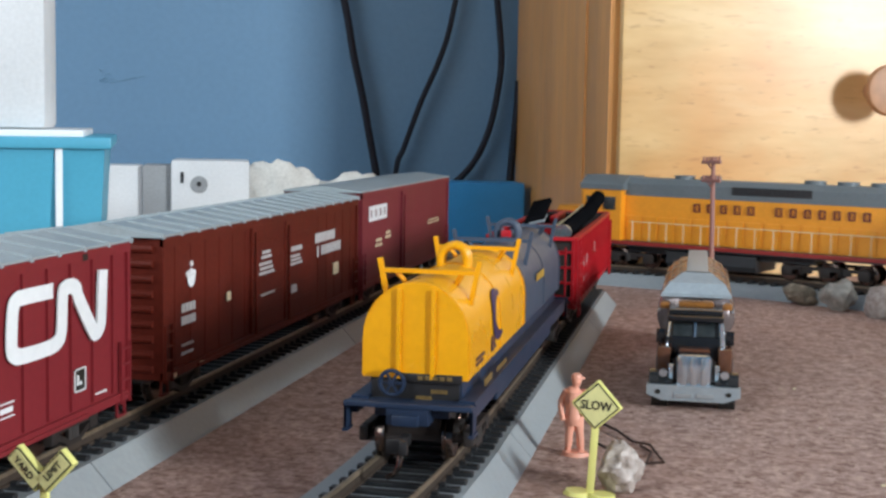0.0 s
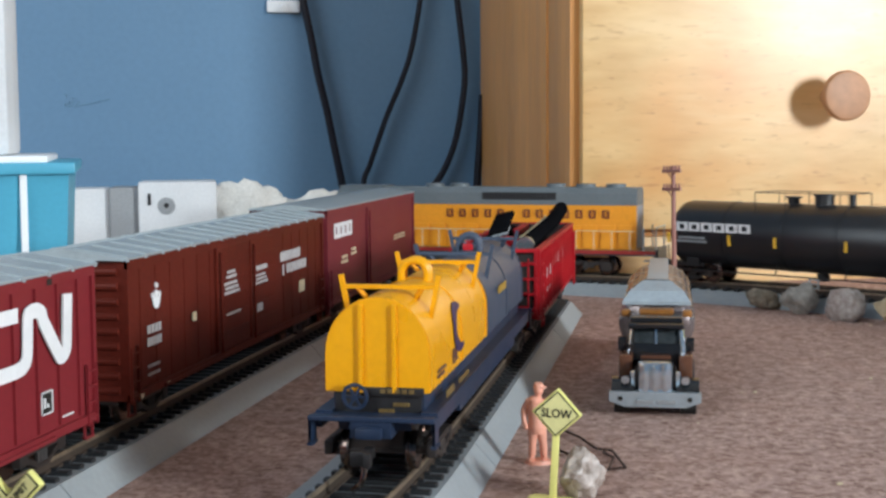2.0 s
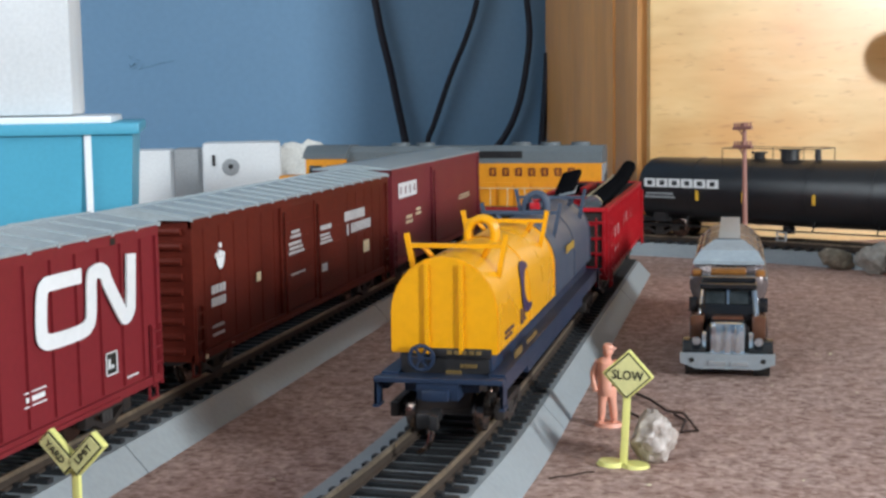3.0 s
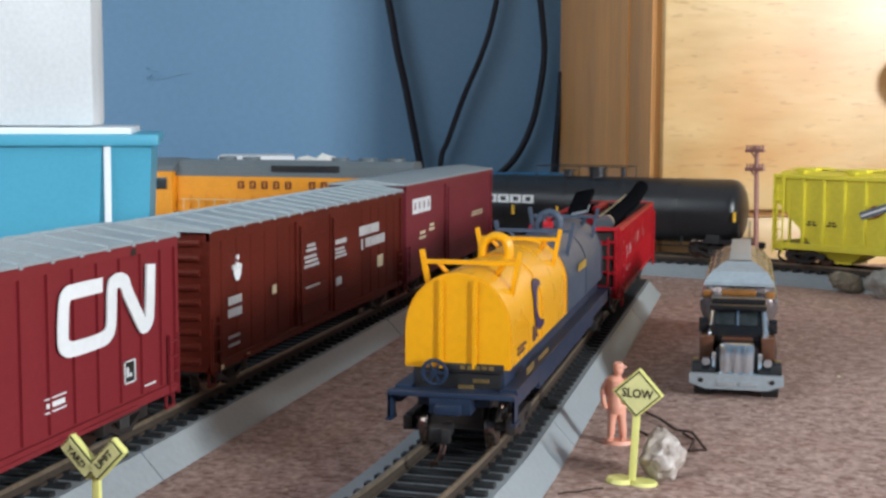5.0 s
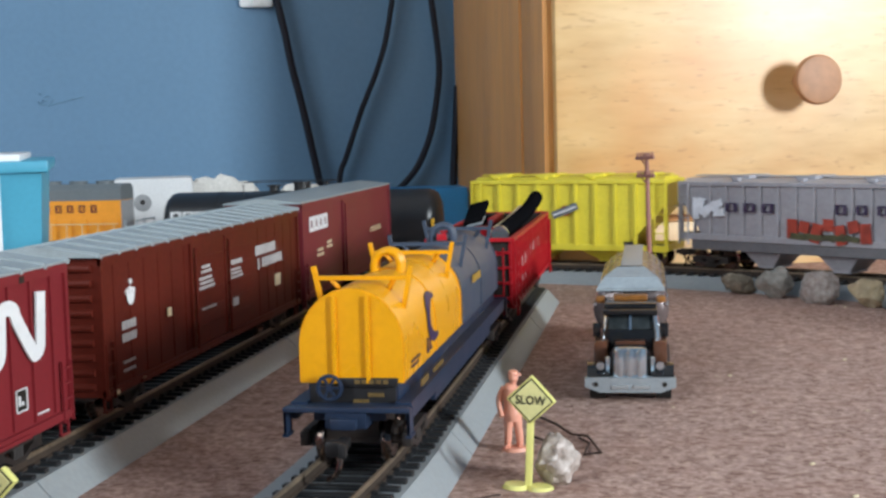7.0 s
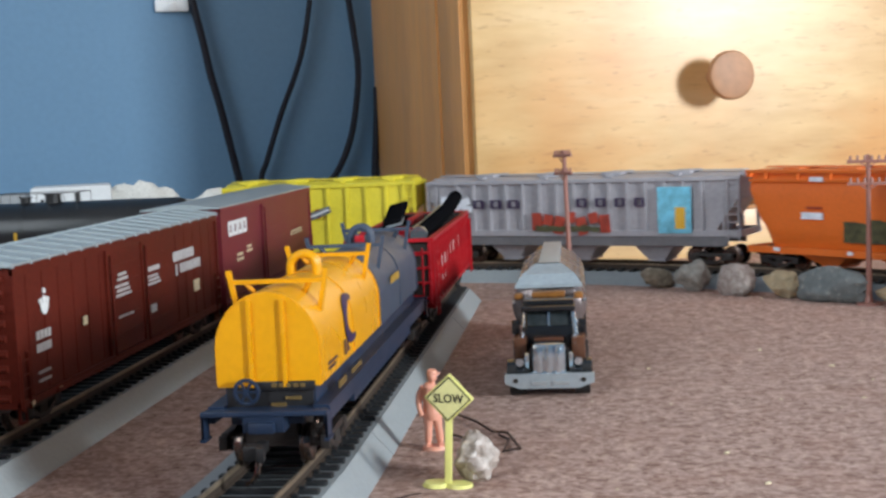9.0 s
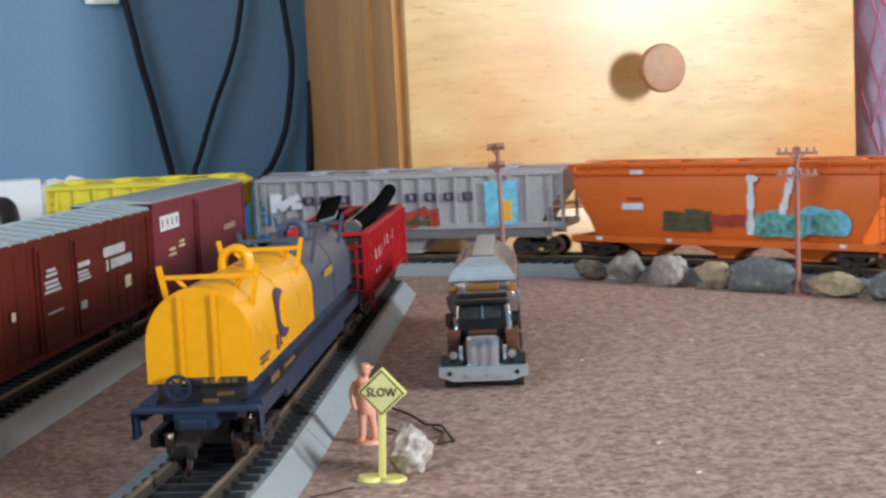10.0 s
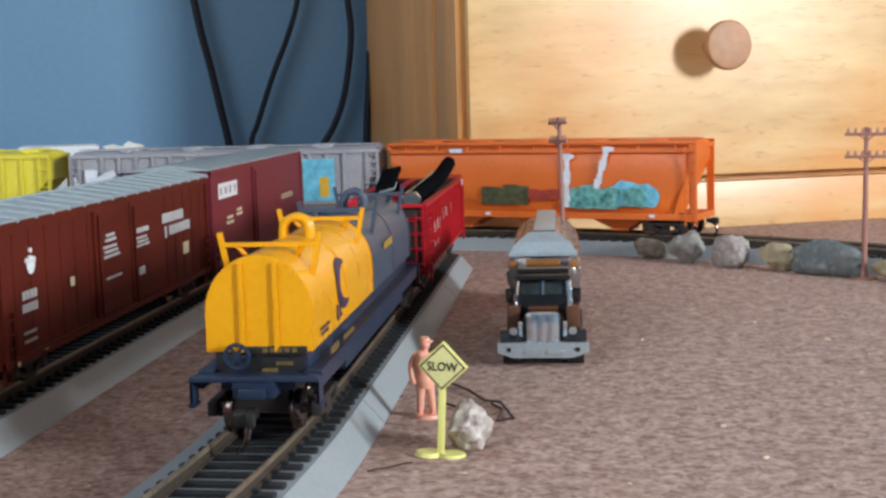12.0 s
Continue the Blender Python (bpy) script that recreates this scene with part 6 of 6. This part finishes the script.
def against_wall(u, out=0.0):
    """A pose at the wall, u metres right of the cabinet's left side, standing out of the wall by out."""
    p = WALL_AT + ALONG * u - BACK * out
    return Matrix.Translation(p) @ turned


bm = B()
box(bm, 0, 0, 0.0285, 0.100, 0.030, 0.0570, bevel=0.003)
solid("carton", bm, CARD, against_wall(-0.345, 0.072), "low white carton against the blue wall", "carton")
bm = B()
box(bm, 0, 0, 0.0288, 0.022, 0.030, 0.0576, bevel=0.002)
solid("carton", bm, GREY_CARD, against_wall(-0.284, 0.078), "small grey carton against the blue wall", "carton")
top = thing("socket_box", against_wall(-0.2465, 0.080), "white plastic box with a round grey socket", "socket box")
bm = B()
box(bm, 0, 0, 0.0308, 0.056, 0.040, 0.0616, bevel=0.003)
body = part("case", bm, CARD, top)
bm = B()
for r, z in ((0.0062, 0.0006), (0.0040, 0.0010)):
    rod(bm, (-0.008, -0.0200, 0.0440), (-0.008, -0.0200 - z, 0.0440), r, seg=22)
part("socket", bm, GREY_CARD, body, "round grey socket")
bm = B()
rod(bm, (-0.008, -0.0205, 0.0445), (-0.008, -0.0216, 0.0445), 0.0018, seg=10)
box(bm, -0.0200, -0.0202, 0.0490, 0.0022, 0.0010, 0.0080)
part("socket_hole", bm, DARK, body)
stone("paper_scrap", "crumpled off-white paper behind the boxcars", PAPER, against_wall(-0.195, 0.080), 0.075, 0.030, 0.0570, 41, 0.55)
stone("paper_scrap", "crumpled off-white paper beside the corner", PAPER, against_wall(-0.140, 0.070), 0.085, 0.030, 0.0510, 43, 0.55)
bm = B()
box(bm, 0, 0, 0.0235, 0.064, 0.030, 0.0470, bevel=0.003)
solid("blue_box", bm, DEEP_BLUE, against_wall(-0.042, 0.060), "deep blue plastic box standing beside the cabinet", "box")


def wire(label, pts, r=0.0032):
    bm = B()
    line = [(u, -out, z) for u, z, out in pts]
    tube(bm, curve_points(line, 8), r, 10)
    solid("power_cable", bm, CABLE, against_wall(0), label, "cable", "cables on the wall")


wire("thick black cable hanging down the blue wall", [(-0.1600, 0.3050, 0.010), (-0.1510, 0.2200, 0.010), (-0.1414, 0.1686, 0.010), (-0.1368, 0.1424, 0.010), (-0.1303, 0.1140, 0.010), (-0.1242, 0.0826, 0.010), (-0.1200, 0.0613, 0.010), (-0.1105, 0.0101, 0.010)], 0.0031)
wire("thin black cable curving down the blue wall", [(-0.0458, 0.3050, 0.010), (-0.0520, 0.2200, 0.010), (-0.0604, 0.1680, 0.010), (-0.0693, 0.1393, 0.010), (-0.0824, 0.1085, 0.010), (-0.0962, 0.0705, 0.010), (-0.1015, 0.0560, 0.010), (-0.1060, 0.0101, 0.010)], 0.0022)
wire("black cable looping down the blue wall", [(-0.0335, 0.3050, 0.010), (-0.0260, 0.2200, 0.010), (-0.0202, 0.1677, 0.010), (-0.0183, 0.1409, 0.010), (-0.0212, 0.1141, 0.010), (-0.0276, 0.0850, 0.010), (-0.0397, 0.0592, 0.010), (-0.0580, 0.0400, 0.010), (-0.0765, 0.0224, 0.010)], 0.0026)
wire("black cable beside the cabinet", [(-0.0037, 0.1261, 0.010), (-0.0049, 0.1026, 0.010), (-0.0082, 0.0607, 0.010), (-0.0112, 0.0081, 0.010)], 0.0030)

# clear plastic hook on the wall
bm = B()
box(bm, 0, -0.003, 0, 0.026, 0.005, 0.010, bevel=0.002)
rod(bm, (0.0, -0.004, 0.0), (0.0, -0.010, -0.002), 0.003, seg=12)
solid("wall_clip", bm, BIN_WHITE, against_wall(-0.163, 0.0) @ Matrix.Translation((0, 0, 0.1960)), "pale plastic cable clip on the wall", "clip")


# ---- pink mesh bag beside the cabinet ----
def mesh_bag():
    top = thing("laundry_bag", Matrix.Translation(CORNER + ALONG * 0.381 + BACK * 0.060) @ turned, "soft pink and lilac mesh bag beside the cabinet", "bag")
    bm = B()
    bmesh.ops.create_icosphere(bm, subdivisions=4, radius=0.5)
    for v in bm.verts:
        p = v.co
        q = Vector((p.x * 0.112, p.y * 0.16, p.z * 0.46))
        q *= 1 + 0.18 * noise.noise(p * 3.1)
        v.co = q + Vector((0, 0, 0.20))
        v.co.z = max(v.co.z, 0.0)
    part("cloth", bm, LILAC, top, "lilac cloth")
    bm = B()
    for k in range(30):
        for sgn in (-1, 1):
            pts = []
            for i in range(22):
                f = i / 21
                a = sgn * (f * 1.6) + 2 * math.pi * k / 30
                z = 0.02 + 0.38 * f
                r = math.sin(math.pi * min(0.97, max(0.06, (z + 0.03) / 0.46))) ** 0.5
                p = Vector((0.0590 * r * math.cos(a), 0.0840 * r * math.sin(a), z))
                pts.append(p)
            tube(bm, pts, 0.0006, 4)
    part("mesh_net", bm, PINK_MESH, top, "pink diamond mesh net")
    bm = B()
    tube(bm, curve_points([(-0.050, -0.060, 0.17), (-0.030, -0.088, 0.11), (-0.045, -0.075, 0.03)], 8), 0.004, 8)
    part("binding", bm, PINK_MESH, top, "pink binding strip")


mesh_bag()

# ---- tracks, with their many ties ----
# faint pencil smudges on the wall
rs = random.Random(21)
bm = B()
tube(bm, [(-0.326 + 0.003 * k, 0, 0.1172 + 0.0007 * k + rs.uniform(-0.0005, 0.0005)) for k in range(10)], 0.0004, 5)
for _ in range(7):
    x, z = rs.uniform(-0.333, -0.322), rs.uniform(0.117, 0.127)
    tube(bm, [(x, 0, z), (x + rs.uniform(-0.003, 0.003), 0, z + rs.uniform(-0.003, 0.003)), (x + rs.uniform(-0.002, 0.004), 0, z + rs.uniform(-0.001, 0.003))], 0.00035, 5)
solid("smudge", bm, SMUDGE, Matrix.Translation(WALL_AT - BACK * 0.0002) @ turned, "faint dark pencil smudge on the blue wall", "smudge")
track("middle siding of black ties on grey plastic roadbed", bent, 0.0, 0.558)
track("long siding of black ties on grey plastic roadbed", straight(SIDING, -0.120), 0.0, 0.688)
track("curved main line of black ties on grey plastic roadbed", on_track, -0.62, 0.60)


# ---- what moves: the train runs to the left along the main line ----
RUN = [(0.0, 0.3030), (0.5, 0.2680), (1.0, 0.2335), (1.5, 0.2005), (2.0, 0.1688), (2.5, 0.1372), (3.0, 0.1054), (5.0, -0.0195), (5.5, -0.0515), (6.5, -0.1138),
       (7.0, -0.1440), (9.0, -0.2535), (9.5, -0.2850), (10.5, -0.3585), (11.0, -0.3980), (12.0, -0.4765)]


def run_at(t):
    for (t0, a), (t1, b) in zip(RUN, RUN[1:]):
        if t <= t1:
            return a + (b - a) * (t - t0) / (t1 - t0)
    return RUN[-1][1]


def car_pose(s, base):
    """A car whose two trucks, base apart, stand on the line."""
    a, _ = on_track(s - base / 2)
    b, _ = on_track(s + base / 2)
    d = b - a
    p = (a + b) / 2
    return Matrix.Translation((p.x, p.y, RAIL_TOP)) @ Matrix.Rotation(math.atan2(d.y, d.x), 4, "Z")


def motions():
    times = [k * 0.5 for k in range(25)]
    for ob, key, base in ((LOCO, "loco", 0.124), (TANK, "tank", 0.153), (YHOP, "yellow", 0.093), (GHOP, "grey", 0.1565), (OHOP, "orange", 0.163)):
        walk(ob, [(t, car_pose(run_at(t) + OFFSETS[key], base)) for t in times])


motions()
